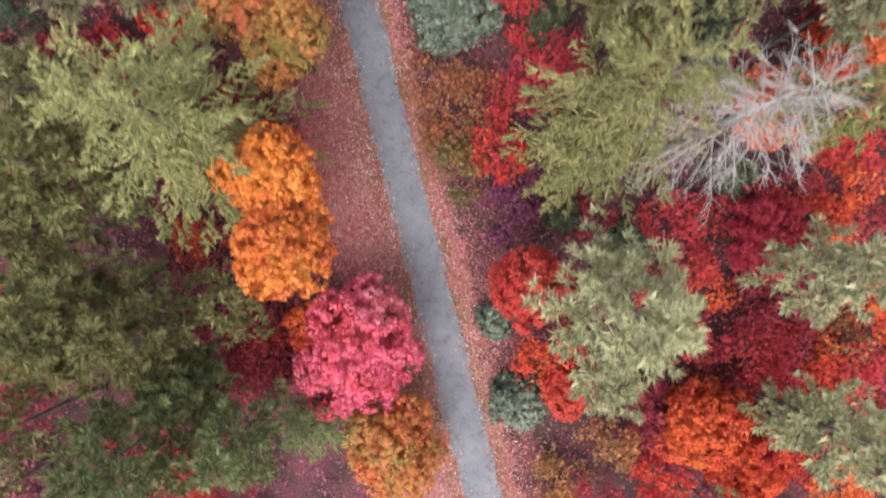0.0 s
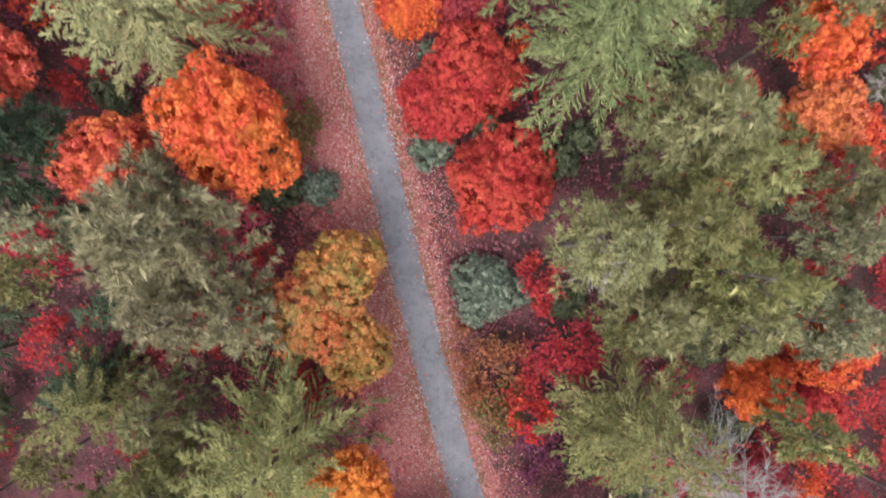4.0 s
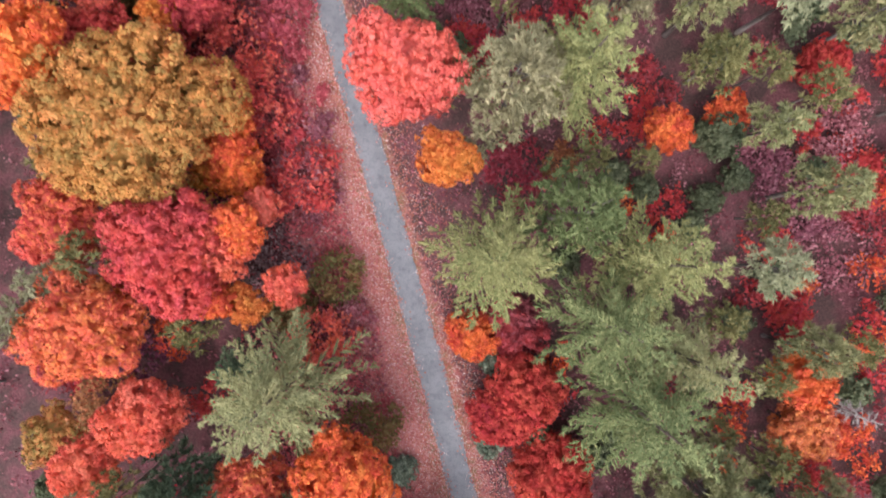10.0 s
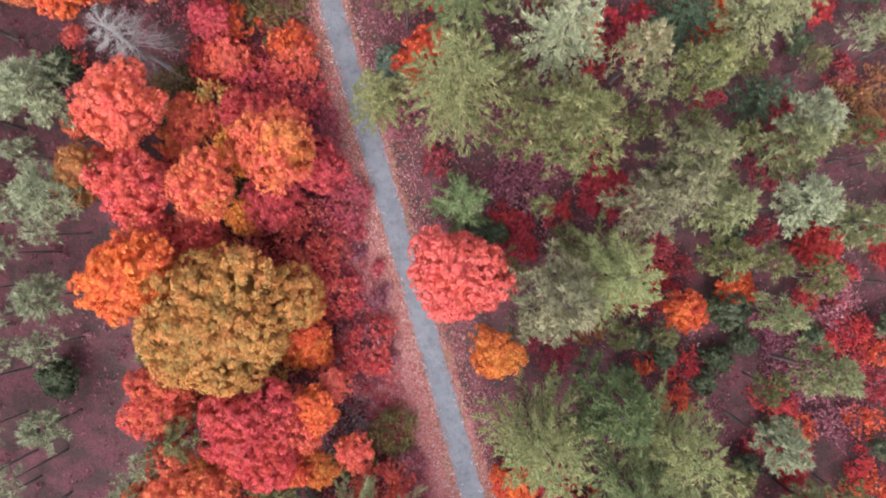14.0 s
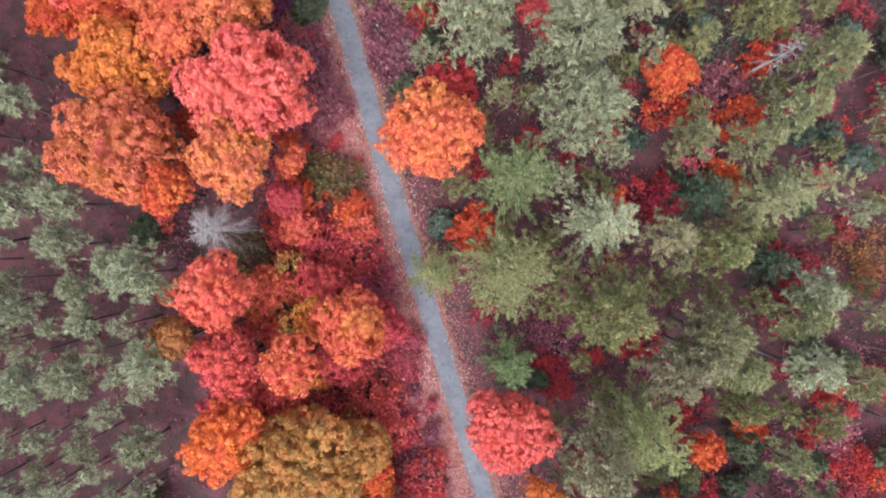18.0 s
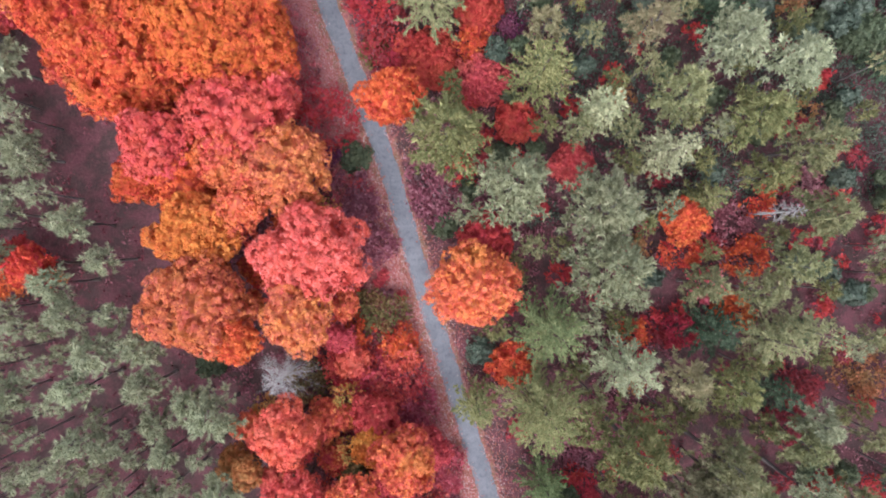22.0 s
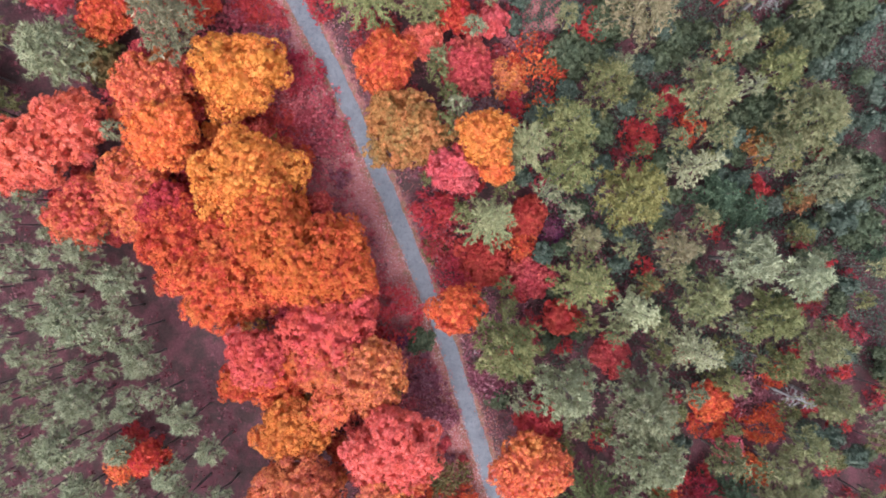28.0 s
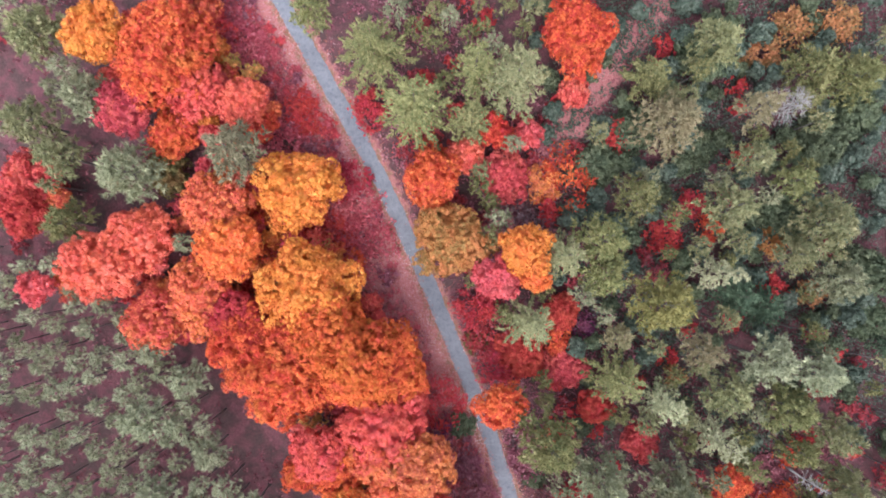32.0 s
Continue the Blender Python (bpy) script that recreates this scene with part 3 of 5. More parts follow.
def fir(x, y, r, h, colour):
    size, place = where(x, y, h)
    tree = planted("fir_tree", x, y, f"{size}{LOOK[colour]} conifer with star-shaped layered branches {place}", "tree", "conifers")
    stem_of(tree, h, r, 0.86, 0.08)
    part("crown", mesh_of("crown", fir_crown(r, h, y), 3, NEEDLE[colour]), None, tree, f"{LOOK[colour]} needle plumes")


def pine_crown(r, h, y, rich=1.0, low=0.5):
    """Bursts of needles along rising boughs: the triangles, and the ends of the boughs."""
    fine = 1.0 + 0.0045 * max(0.0, y)
    n = int(np.clip((7 + 8.5 * r) * (0.55 + 0.45 * rich), 9, 62))
    foot, out, side, ln, rise = boughs(n, r * 0.92, h * 0.97, low, 0.75, 0.02, 0.28)
    bow = rng.normal(0, 0.16, n)
    k = np.clip((ln * 2.5 * rich / fine + 2.2).astype(int), 2, 12)
    i = np.repeat(np.arange(n), k)
    m = len(i)
    f = 0.30 + 0.70 * (np.concatenate([np.arange(c) for c in k]) + rng.random(m)) / np.repeat(k, k)
    tuft = (0.30 + 0.035 * r) * (0.55 + 0.45 * fine) * rng.uniform(0.75, 1.3, m)
    spread = (0.16 * ln[i] * np.sin(3.14 * np.clip(f, 0, 0.9)) + 0.08) * rng.normal(0, 1, m)
    c = along(foot[i], out[i], side[i], ln[i], rise[i], f, bow[i]) + side[i] * spread[:, None] + np.array([0, 0, 1.0]) * rng.uniform(-0.12, 0.22, (m, 1))
    per = int(np.clip(19 / fine, 10, 17) * (1 if rich > 0.9 else 0.75))
    slim = 0.27 if y > 45 or rich < 0.9 else 0.17
    per = int(per * 0.27 / slim)
    w = unit(scattered(m * per) * 0.85 + np.repeat(out[i], per, 0) * 0.55 + np.array([0, 0, 0.6]))
    size = np.repeat(tuft, per)
    v = [blades(np.repeat(c, per, 0) + w * (size * rng.uniform(0.0, 0.35, m * per))[:, None], w, size * 1.0, size * slim)]
    # shaded needles along the boughs, below the bursts
    q = unit(scattered(2 * m) + np.tile(out[i], (2, 1)))
    v.append(blades(np.tile(c, (2, 1)) - np.array([0, 0, 0.22]), q, np.tile(tuft, 2) * 1.2, np.tile(tuft, 2) * 0.7))
    return np.concatenate(v), along(foot, out, side, ln, rise, np.full(n, 0.9), bow)


def pine(x, y, r, h, colour):
    size, place = where(x, y, h)
    tree = planted("pine_tree", x, y, f"{size}{LOOK[colour]} pine with soft tufted needle clumps {place}", "tree", "pines")
    stem_of(tree, h, r, 0.8, 0.3, PALEBARK)
    v, mids = pine_crown(r, h, y, 1.0, 0.66 if colour == "silver" else 0.5)
    for c in mids[4::4]:
        part("limb", rod([(0, 0, c[2] - 0.10 * h), (c[0] * 0.6, c[1] * 0.6, c[2] - 0.05 * h), tuple(c)], [0.07, 0.045, 0.012], 4), PALEBARK, tree)
    part("crown", mesh_of("crown", v, 3, NEEDLE[colour]), None, tree, f"{LOOK[colour]} needle tufts")


JOINED = {"grey": [], "silver": [], "pale": [], "olive": [], "stems": []}


def far_pine(x, y, r, h, colour):
    """One of the many pines of the deep woods, which are joined into one mesh by colour."""
    at = np.array([x, y, float(swell(x, y))])
    JOINED[colour].append(pine_crown(r, h, y, 0.6, 0.68)[0] + at)
    a = np.arange(6) * 1.0472
    ring = np.stack([np.cos(a), np.sin(a), np.zeros(6)], 1) * (0.05 + 0.011 * h) + at
    top = at + np.array([rng.normal(0, 0.2), rng.normal(0, 0.2), 0.88 * h])
    JOINED["stems"].append(np.stack([ring, np.roll(ring, -1, 0), np.broadcast_to(top, (6, 3))], 1))


def dead_tree(x, y, r, h, colour):
    size, place = where(x, y, h)
    tree = planted("dead_tree", x, y, f"bare weathered grey dead tree with spidery branches {place}", "tree", "dead trees")
    stem_of(tree, h, r, 0.9, 0.12, DEADWOOD)
    sprays = []
    n = int(8 + 16 * r)
    for i in range(n):
        u = (i + 0.5) / n
        a = i * 2.4 + rng.normal(0, 0.3)
        z = h * (0.97 - 0.45 * u)
        ln = r * (0.25 + 0.8 * u ** 0.6) * rng.uniform(0.7, 1.1)
        d = Vector((math.cos(a), math.sin(a), 0.30 - 0.55 * u))
        s = Vector((-math.sin(a), math.cos(a), 0))
        pts = [Vector((0, 0, z)) + d * ln * f + s * rng.normal(0, 0.06) * ln * f + Vector((0, 0, -0.24 * ln * f * f)) for f in (0, 0.35, 0.7, 1)]
        b = part("branch", rod(pts, [0.014 + 0.004 * r, 0.012 + 0.003 * r, 0.010 + 0.002 * r, 0.007], 4), BLEACHED, tree)
        f = rng.uniform(0.25, 1, 26)
        at = np.array([np.array(pts[0]) * (1 - g) + np.array(pts[3]) * g + np.array([0, 0, 0.05 * ln * g * (1 - g)]) for g in f])
        w = unit(np.array(d) * 0.8 + np.array(s) * rng.normal(0, 0.7, (26, 1)) + rng.normal(0, 0.15, (26, 3)) - np.array([0, 0, 0.25]))
        sprays.append(blades(at, w, np.full(26, 0.22 * ln + 0.15), 0.027))
        for j in range(3):
            f = (1, 2, 2)[j]
            w = (d + s * (-1) ** j * rng.uniform(0.5, 1.0)).normalized() * ln * rng.uniform(0.2, 0.36)
            part("twig", rod([pts[f], pts[f] + w * 0.5 + Vector((0, 0, 0.05)), pts[f] + w], [0.014, 0.011, 0.007], 3), BLEACHED, b)
    part("twig_spray", mesh_of("twig_spray", np.concatenate(sprays), 3, BLEACHED), None, tree, "fuzz of fine bare grey twigs")


STANDING, AUTUMN_CROWNS = [], []


def stand(make, x, y, r, h, colour):
    STANDING.append((x, y, r))
    if make is broadleaf and r > 2.4:
        AUTUMN_CROWNS.append((x, y, r))
    make(x, y, r, h, colour)


# -30 to -10 m along the path
stand(shrub, -28.3, -16.8, 2.3, 3, "mauve")
stand(pine, -16.6, -11.2, 4.4, 16, "green")
stand(pine, -11.3, -11.2, 3.4, 14, "green")
stand(fir, -7.8, -11.4, 2.8, 10, "green")
stand(broadleaf, -3.3, -13.5, 3.7, 6, "rustgold")
stand(bush, 5.1, -11.1, 2.3, 3, "greygreen")
stand(shrub, 7.9, -16.7, 1.9, 2, "brown")
stand(shrub, 11.4, -13.9, 1.8, 4, "brown")
stand(shrub, 13.7, -12, 2.3, 4, "crimson")
stand(shrub, 14.8, -15.4, 2.2, 4, "redorange")
stand(shrub, 15.2, -13.2, 2.2, 4, "crimson")
stand(broadleaf, 16.4, -12, 3, 6, "redorange")
stand(shrub, 17.4, -11.3, 2.2, 4, "redorange")
stand(pine, 19.9, -10.4, 2.1, 10, "white")
stand(broadleaf, 20, -14.5, 3.2, 5, "redorange")
stand(pine, 20.1, -10.1, 3.2, 18, "white")
stand(shrub, 25.7, -16, 2.2, 5, "orange")

# -10 to 10 m along the path
stand(shrub, -29.4, 8.4, 2.4, 3, "mauve")
stand(fir, -28.6, 8.9, 3.6, 10, "dark")
stand(shrub, -28.2, 7.6, 3.3, 3, "mauve")
stand(pine, -27.1, -0.6, 4.2, 15, "olive")
stand(shrub, -24.9, 7.6, 2.4, 3, "mauve")
stand(pine, -22.7, 0.7, 3.5, 14, "olive")
stand(pine, -20.6, -5.2, 4.2, 15, "olive")
stand(shrub, -18.8, -8.3, 2, 4, "crimson")
stand(pine, -14.9, -8.3, 2.6, 11, "green")
stand(shrub, -13.8, 8.4, 2, 4, "crimson")
stand(fir, -13.5, 5.6, 7.3, 20.8, "olive")
stand(shrub, -13.4, 8, 1.8, 4, "red")
stand(shrub, -13.4, 6.1, 2.6, 3, "mauve")
stand(shrub, -13, 7.1, 1.8, 4, "red")
stand(shrub, -12.3, -7.8, 2.8, 5, "crimson")
stand(shrub, -11.7, -8.3, 3, 4, "crimson")
stand(broadleaf, -9, 3.2, 2.9, 12.4, "goldorange")
stand(broadleaf, -8.3, -0.8, 3, 12.6, "goldorange")
stand(broadleaf, -7.8, -6, 2.1, 6, "redorange")
stand(broadleaf, -5.5, -7.1, 4.2, 8, "magenta")
stand(shrub, 1.3, 5, 2.1, 3, "olive")
stand(shrub, 0.7, 8.7, 3.3, 3, "brown")
stand(shrub, 3.7, 5.2, 1.7, 5, "redorange")
stand(bush, 3.7, -5.8, 1.6, 2, "greygreen")
stand(shrub, 5, 1.8, 2.3, 2, "purple")
stand(broadleaf, 5.3, -3.2, 2.9, 7, "red")
stand(shrub, 7.2, -8.2, 2.2, 5, "redorange")
stand(broadleaf, 8.1, -9.8, 2.2, 5, "red")
stand(pine, 8.6, -8.1, 1.8, 15, "white")
stand(pine, 8.9, -3.6, 4.8, 19, "white")
stand(fir, 9.6, 6.8, 6.2, 20.5, "olive")
stand(dead_tree, 12.8, 5, 4.4, 22, "grey")
stand(shrub, 15.4, 1, 2.3, 4, "red")
stand(pine, 20, -2, 3.3, 17, "white")
stand(broadleaf, 20.1, 8, 2.9, 7, "redorange")
stand(shrub, 20.3, 1.4, 2.2, 5, "red")
stand(broadleaf, 20.4, -0.1, 3, 6, "red")
stand(shrub, 20.4, -8.2, 2.9, 5, "red")
stand(shrub, 21.4, -6.1, 3.5, 4, "crimson")
stand(shrub, 22.1, -2.3, 2.8, 4, "crimson")
stand(broadleaf, 24.2, 6.5, 2.6, 6, "red")
stand(shrub, 24.3, 0.6, 2, 5, "redorange")
stand(shrub, 24.8, -8.7, 2.8, 4, "redorange")
stand(shrub, 25.9, -7.5, 2.2, 4, "brown")
stand(shrub, 26.1, 3.2, 1.8, 5, "orange")
stand(shrub, 26.7, -8.7, 2.6, 4, "red")

# 10 to 30 m along the path
stand(broadleaf, -43.9, 28.9, 3.1, 7, "goldolive")
stand(broadleaf, -41.3, 26.6, 3.7, 8, "coral")
stand(shrub, -33.6, 19.2, 2.8, 4, "red")
stand(pine, -31, 24.9, 5.2, 14, "dark")
stand(broadleaf, -24.9, 24.4, 3.9, 11, "coralorange")
stand(pine, -20, 19.2, 6.9, 18.6, "taupe")
stand(shrub, -18.4, 20.8, 1.8, 4, "magenta")
stand(shrub, -16.8, 17.6, 1.6, 4, "red")
stand(broadleaf, -16.5, 13.3, 2, 7, "redorange")
stand(bush, -16.5, 23.4, 2.7, 3, "green")
stand(broadleaf, -16.5, 26.2, 4.7, 14, "orange")
stand(shrub, -15.1, 28.2, 2.5, 3, "olive")
stand(bush, -12.6, 23.2, 1.8, 2, "greygreen")
stand(broadleaf, -11.8, 14, 3.7, 10.5, "rustgold")
stand(broadleaf, -9.8, 17.2, 3.1, 9.5, "goldolive")
stand(broadleaf, -8.9, 11.3, 2.9, 9.3, "goldolive")
stand(bush, -3.7, 26.4, 2.2, 3, "greygreen")
stand(broadleaf, -3.6, 29, 2.8, 6, "red")
stand(broadleaf, -3.2, 29.2, 3.1, 6, "red")
stand(bush, 0.4, 14.9, 3.3, 3, "greygreen")
stand(broadleaf, 1.9, 23.4, 4.5, 7, "red")
stand(shrub, 4.5, 15.3, 2, 4, "red")
stand(shrub, 6.7, 10.3, 2.7, 6, "red")
stand(pine, 6.9, 18.3, 4, 20.6, "pale")
stand(pine, 10.6, 13.5, 3.7, 13.2, "olive")
stand(pine, 10.8, 19.6, 4, 20.4, "olive")
stand(pine, 12.4, 25.2, 5.2, 19.8, "pale")
stand(pine, 14.1, 22.5, 3.6, 20.5, "paleyellow")
stand(pine, 14.5, 16.4, 4, 20.8, "olive")
stand(bush, 16, 11.4, 2.1, 6, "green")
stand(pine, 22.4, 13.1, 4, 15, "grey")
stand(pine, 23.8, 18.8, 3.3, 14, "grey")
stand(broadleaf, 24.3, 27.5, 3.3, 8, "rust")
stand(pine, 24.4, 22.4, 3.2, 14, "pale")
stand(broadleaf, 25.1, 10.8, 3.5, 8, "redorange")
stand(shrub, 25.2, 15.1, 2, 4, "red")
stand(shrub, 26.4, 22.6, 2.5, 4, "red")
stand(broadleaf, 27.6, 26.5, 2.5, 6, "redorange")

# 30 to 50 m along the path
stand(pine, -53.5, 46, 2.8, 9, "silver")
stand(broadleaf, -41.9, 47.2, 3.3, 9, "coral")
stand(shrub, -39.1, 32.3, 3.1, 8, "brown")
stand(broadleaf, -37.8, 39.6, 5.4, 13.7, "coralorange")
stand(shrub, -37.1, 35.8, 2.7, 5, "purple")
stand(broadleaf, -34.7, 31.2, 4, 10, "coral")
stand(broadleaf, -30.6, 45.4, 5.7, 13.8, "coral")
stand(broadleaf, -27.2, 41.1, 1.7, 10, "orange")
stand(broadleaf, -24.9, 47.5, 2.4, 11.2, "orange")
stand(shrub, -24, 43.3, 3.3, 1.2, "lilac")
stand(bush, -23.2, 39.8, 3.2, 2, "olive")
stand(fir, -21.6, 33.8, 7.3, 21.6, "pale")
stand(shrub, -19.9, 36.8, 3, 5, "coral")
stand(shrub, -18, 42.6, 2.5, 3, "olive")
stand(shrub, -17.6, 38, 2.5, 2, "pink")
stand(broadleaf, -5.3, 36.6, 2.8, 5, "redorange")
stand(fir, -3.6, 44.2, 6.4, 23.4, "paleyellow")
stand(bush, -3.4, 33.6, 1.4, 2, "greygreen")
stand(broadleaf, -1.1, 37.2, 3.4, 5, "crimson")
stand(broadleaf, -0.9, 31.1, 4.4, 7, "red")
stand(pine, 2.8, 47.6, 4.5, 21.5, "bright")
stand(fir, 5.2, 38.6, 6, 23.4, "green")
stand(fir, 7.5, 31.6, 7.3, 23.2, "green")
stand(fir, 8.8, 43.4, 5.8, 24.2, "paleyellow")
stand(fir, 11.4, 35.6, 4.7, 22, "pale")
stand(pine, 19.1, 42.6, 2.9, 15.8, "silver")
stand(shrub, 19.7, 30.1, 1.8, 4, "red")
stand(pine, 23.8, 35.2, 3.1, 14.2, "pale")
stand(broadleaf, 23.9, 32.2, 3.2, 9, "orange")
stand(pine, 24.4, 48.9, 3.4, 15.6, "pale")
stand(shrub, 24.9, 38.1, 2.7, 4, "red")
stand(shrub, 27.9, 47, 3.2, 2, "mauve")
stand(shrub, 30, 43, 4.6, 2, "mauve")

# 50 to 70 m along the path
stand(pine, -69, 68.9, 2.7, 11.5, "silver")
stand(pine, -64.7, 67.5, 3.5, 12, "silver")
stand(pine, -59.2, 68.2, 3.5, 12, "silver")
stand(bush, -53.9, 50.4, 2.4, 5, "green")
stand(pine, -52.6, 59.3, 3.4, 10, "silver")
stand(pine, -49.3, 69.5, 3.7, 14.2, "silver")
stand(broadleaf, -40.7, 61.2, 4.6, 16, "orange")
stand(broadleaf, -40.1, 69.2, 3.9, 15.5, "coral")
stand(shrub, -39.5, 63.5, 4, 7, "rosered")
stand(bush, -34.9, 69, 3, 5, "olive")
stand(broadleaf, -33.4, 56.8, 8.3, 16.6, "gold")
stand(broadleaf, -32.9, 69.2, 3.3, 16.6, "coralorange")
stand(shrub, -32.8, 63.4, 4.8, 6, "rosered")
stand(shrub, -27.1, 64.3, 4.8, 5, "rosered")
stand(broadleaf, -27, 57.3, 2.8, 8, "orange")
stand(broadleaf, -26.6, 53.1, 3.1, 7, "orange")
stand(broadleaf, -26.5, 54.8, 2.7, 8, "orange")
stand(shrub, -26.1, 59.5, 4, 5, "rosered")
stand(shrub, -22.4, 67.3, 3.1, 3, "pinkred")
stand(shrub, -21.5, 52.1, 3.3, 3, "mauve")
stand(shrub, -21.1, 51.7, 3.4, 4, "rosered")
stand(broadleaf, -10.7, 60, 5.1, 14.2, "rosepink")
stand(fir, -9.9, 66.9, 3.6, 15.6, "bright")
stand(broadleaf, -7.3, 52.3, 2.8, 13.1, "goldorange")
stand(shrub, -4.1, 63.4, 2.7, 4, "red")
stand(shrub, -3.1, 69.2, 3.6, 2, "mauve")
stand(pine, -2, 57.5, 5.2, 22.4, "taupe")
stand(shrub, -0.6, 51.8, 3.1, 5, "crimson")
stand(shrub, 3.5, 53.1, 1.8, 4, "brown")
stand(fir, 3.9, 59.4, 5.9, 21, "paleyellow")
stand(shrub, 6.3, 67.8, 2.9, 4, "red")
stand(pine, 7.5, 65.7, 4.1, 18.4, "taupe")
stand(pine, 10.6, 67.6, 4, 18, "taupe")
stand(pine, 11.4, 69.9, 4, 20.6, "pale")
stand(broadleaf, 12.9, 55.1, 2.5, 7.7, "redorange")
stand(pine, 15, 65.4, 3.6, 16.2, "pale")
stand(pine, 16.7, 60.5, 3.2, 12, "olive")
stand(bush, 18.4, 54.7, 2.6, 6, "green")
stand(broadleaf, 19.2, 56.6, 2.4, 5.4, "redorange")
stand(pine, 20.9, 54.5, 2.6, 13.6, "pale")
stand(pine, 22, 65.3, 3.6, 16.6, "silver")
stand(shrub, 23.4, 52.4, 3.2, 3, "mauve")
stand(pine, 28.4, 63.1, 3.1, 16, "pale")
stand(broadleaf, 29, 61.1, 3, 5, "red")
stand(shrub, 30.3, 54.8, 3.7, 3, "mauve")
stand(shrub, 32.4, 50.8, 3.3, 3, "red")

# 70 to 90 m along the path
stand(pine, -76.2, 83, 3.1, 11.6, "silver")
stand(pine, -67, 76.9, 2.5, 14.3, "silver")
stand(pine, -66, 83.9, 2.9, 15.3, "silver")
stand(pine, -63.8, 76.1, 2.9, 12.6, "silver")
stand(pine, -63.6, 87.8, 3.6, 15, "silver")
stand(pine, -58.7, 83.1, 3.2, 13.6, "silver")
stand(pine, -58.2, 77.9, 2.8, 11, "silver")
stand(pine, -58.2, 87.8, 3.3, 13.8, "silver")
stand(pine, -57.4, 74.3, 2.4, 11, "silver")
stand(pine, -53.8, 80.4, 2.7, 11.7, "silver")
stand(bush, -53.3, 84.1, 2.6, 3, "green")
stand(pine, -50.3, 79.3, 4.3, 13.6, "silver")
stand(broadleaf, -49.5, 71.1, 3, 7, "gold")
stand(broadleaf, -46.3, 88.4, 3.2, 14, "orange")
stand(broadleaf, -46.3, 71.8, 2.3, 12.2, "gold")
stand(broadleaf, -41.2, 76.9, 4.4, 15.5, "coral")
stand(shrub, -40.2, 80.8, 2.7, 4, "olive")
stand(broadleaf, -36.8, 76.6, 3.2, 8, "coralorange")
stand(shrub, -34.7, 83.1, 3.6, 5, "red")
stand(broadleaf, -34, 83.6, 2.5, 6, "coral")
stand(shrub, -31.7, 81, 3, 4, "rosered")
stand(shrub, -30.5, 77.2, 3.3, 5, "rosered")
stand(shrub, -29.9, 89.5, 3.4, 4, "olive")
stand(shrub, -29.9, 80.3, 5.3, 2, "mauve")
stand(shrub, -28.4, 79.8, 4, 4, "rosered")
stand(shrub, -27.6, 85.2, 2.4, 4, "orange")
stand(shrub, -26.9, 83.4, 2.3, 4, "coral")
stand(broadleaf, -26.9, 72.7, 4.3, 15, "coralorange")
stand(shrub, -26.3, 76.3, 3.3, 3, "pinkred")
stand(fir, -17.6, 77.7, 3.4, 15, "olive")
stand(shrub, -16.2, 77.5, 2.3, 2, "mauve")
stand(bush, -16.4, 83.3, 2.3, 3, "greygreen")
stand(broadleaf, -12.8, 82.2, 3.4, 8, "redorange")
stand(fir, -9.9, 77.8, 6.5, 23, "paleyellow")
stand(fir, -8.6, 87.2, 5.6, 22.8, "green")
stand(pine, 0, 73, 5.8, 22.4, "olive")
stand(fir, 0.25, 82.1, 5, 21.4, "grey")
stand(shrub, 0.6, 72.1, 3.6, 2, "mauve")
stand(shrub, 3.9, 84.8, 2.1, 6, "orange")
stand(pine, 7.6, 80.2, 3.2, 17.8, "tan")
stand(shrub, 10.5, 84.4, 2.4, 6, "red")
stand(fir, 13.4, 84.7, 4.3, 12, "dark")
stand(pine, 13.5, 78.3, 3.6, 16.4, "olive")
stand(shrub, 17.9, 86.4, 3, 4, "redorange")
stand(fir, 19.2, 83.7, 3.8, 17.6, "pale")
stand(fir, 20.9, 76.3, 2.9, 12.4, "dark")
stand(pine, 21.8, 70.8, 3.8, 16.2, "pale")
stand(fir, 22.2, 84.9, 3.9, 20.9, "pale")
stand(pine, 23.4, 73.2, 3.4, 15, "silver")
stand(shrub, 24.5, 71, 3.2, 4, "crimson")
stand(shrub, 26.2, 74.4, 2.7, 4, "crimson")
stand(shrub, 35, 76.7, 3.6, 4, "brown")

# 90 to 110 m along the path
stand(pine, -84.4, 101.3, 3.9, 13, "silver")
stand(pine, -82.4, 94.7, 3.5, 12, "silver")
stand(pine, -80.8, 107.9, 4, 13, "silver")
stand(pine, -79.7, 90.6, 3.9, 12, "silver")
stand(shrub, -76.2, 97.7, 3.2, 11, "orange")
stand(pine, -75.4, 100.2, 2.8, 13, "silver")
stand(shrub, -75.3, 100.8, 2.2, 8, "red")
stand(pine, -75, 105.6, 2.3, 11.5, "silver")
stand(broadleaf, -71, 99, 3, 12.2, "redorange")
stand(pine, -68.5, 96.5, 3.1, 14, "silver")
stand(pine, -67, 92.5, 2.8, 14.5, "silver")
stand(pine, -65.9, 103.8, 2.8, 13, "silver")
stand(pine, -62.9, 99, 2.4, 12.6, "silver")
stand(pine, -62.5, 92.1, 2.2, 12, "silver")
stand(broadleaf, -52, 108.6, 5.5, 13, "redorange")
stand(broadleaf, -50.4, 93, 6.9, 16.8, "rust")
stand(broadleaf, -50.4, 101.8, 5.3, 15.2, "goldorange")
stand(broadleaf, -44.6, 104.3, 3.7, 14, "coralorange")
stand(broadleaf, -38.7, 108.7, 5.9, 16, "rust")
stand(broadleaf, -38, 90.7, 4.6, 16.8, "rust")
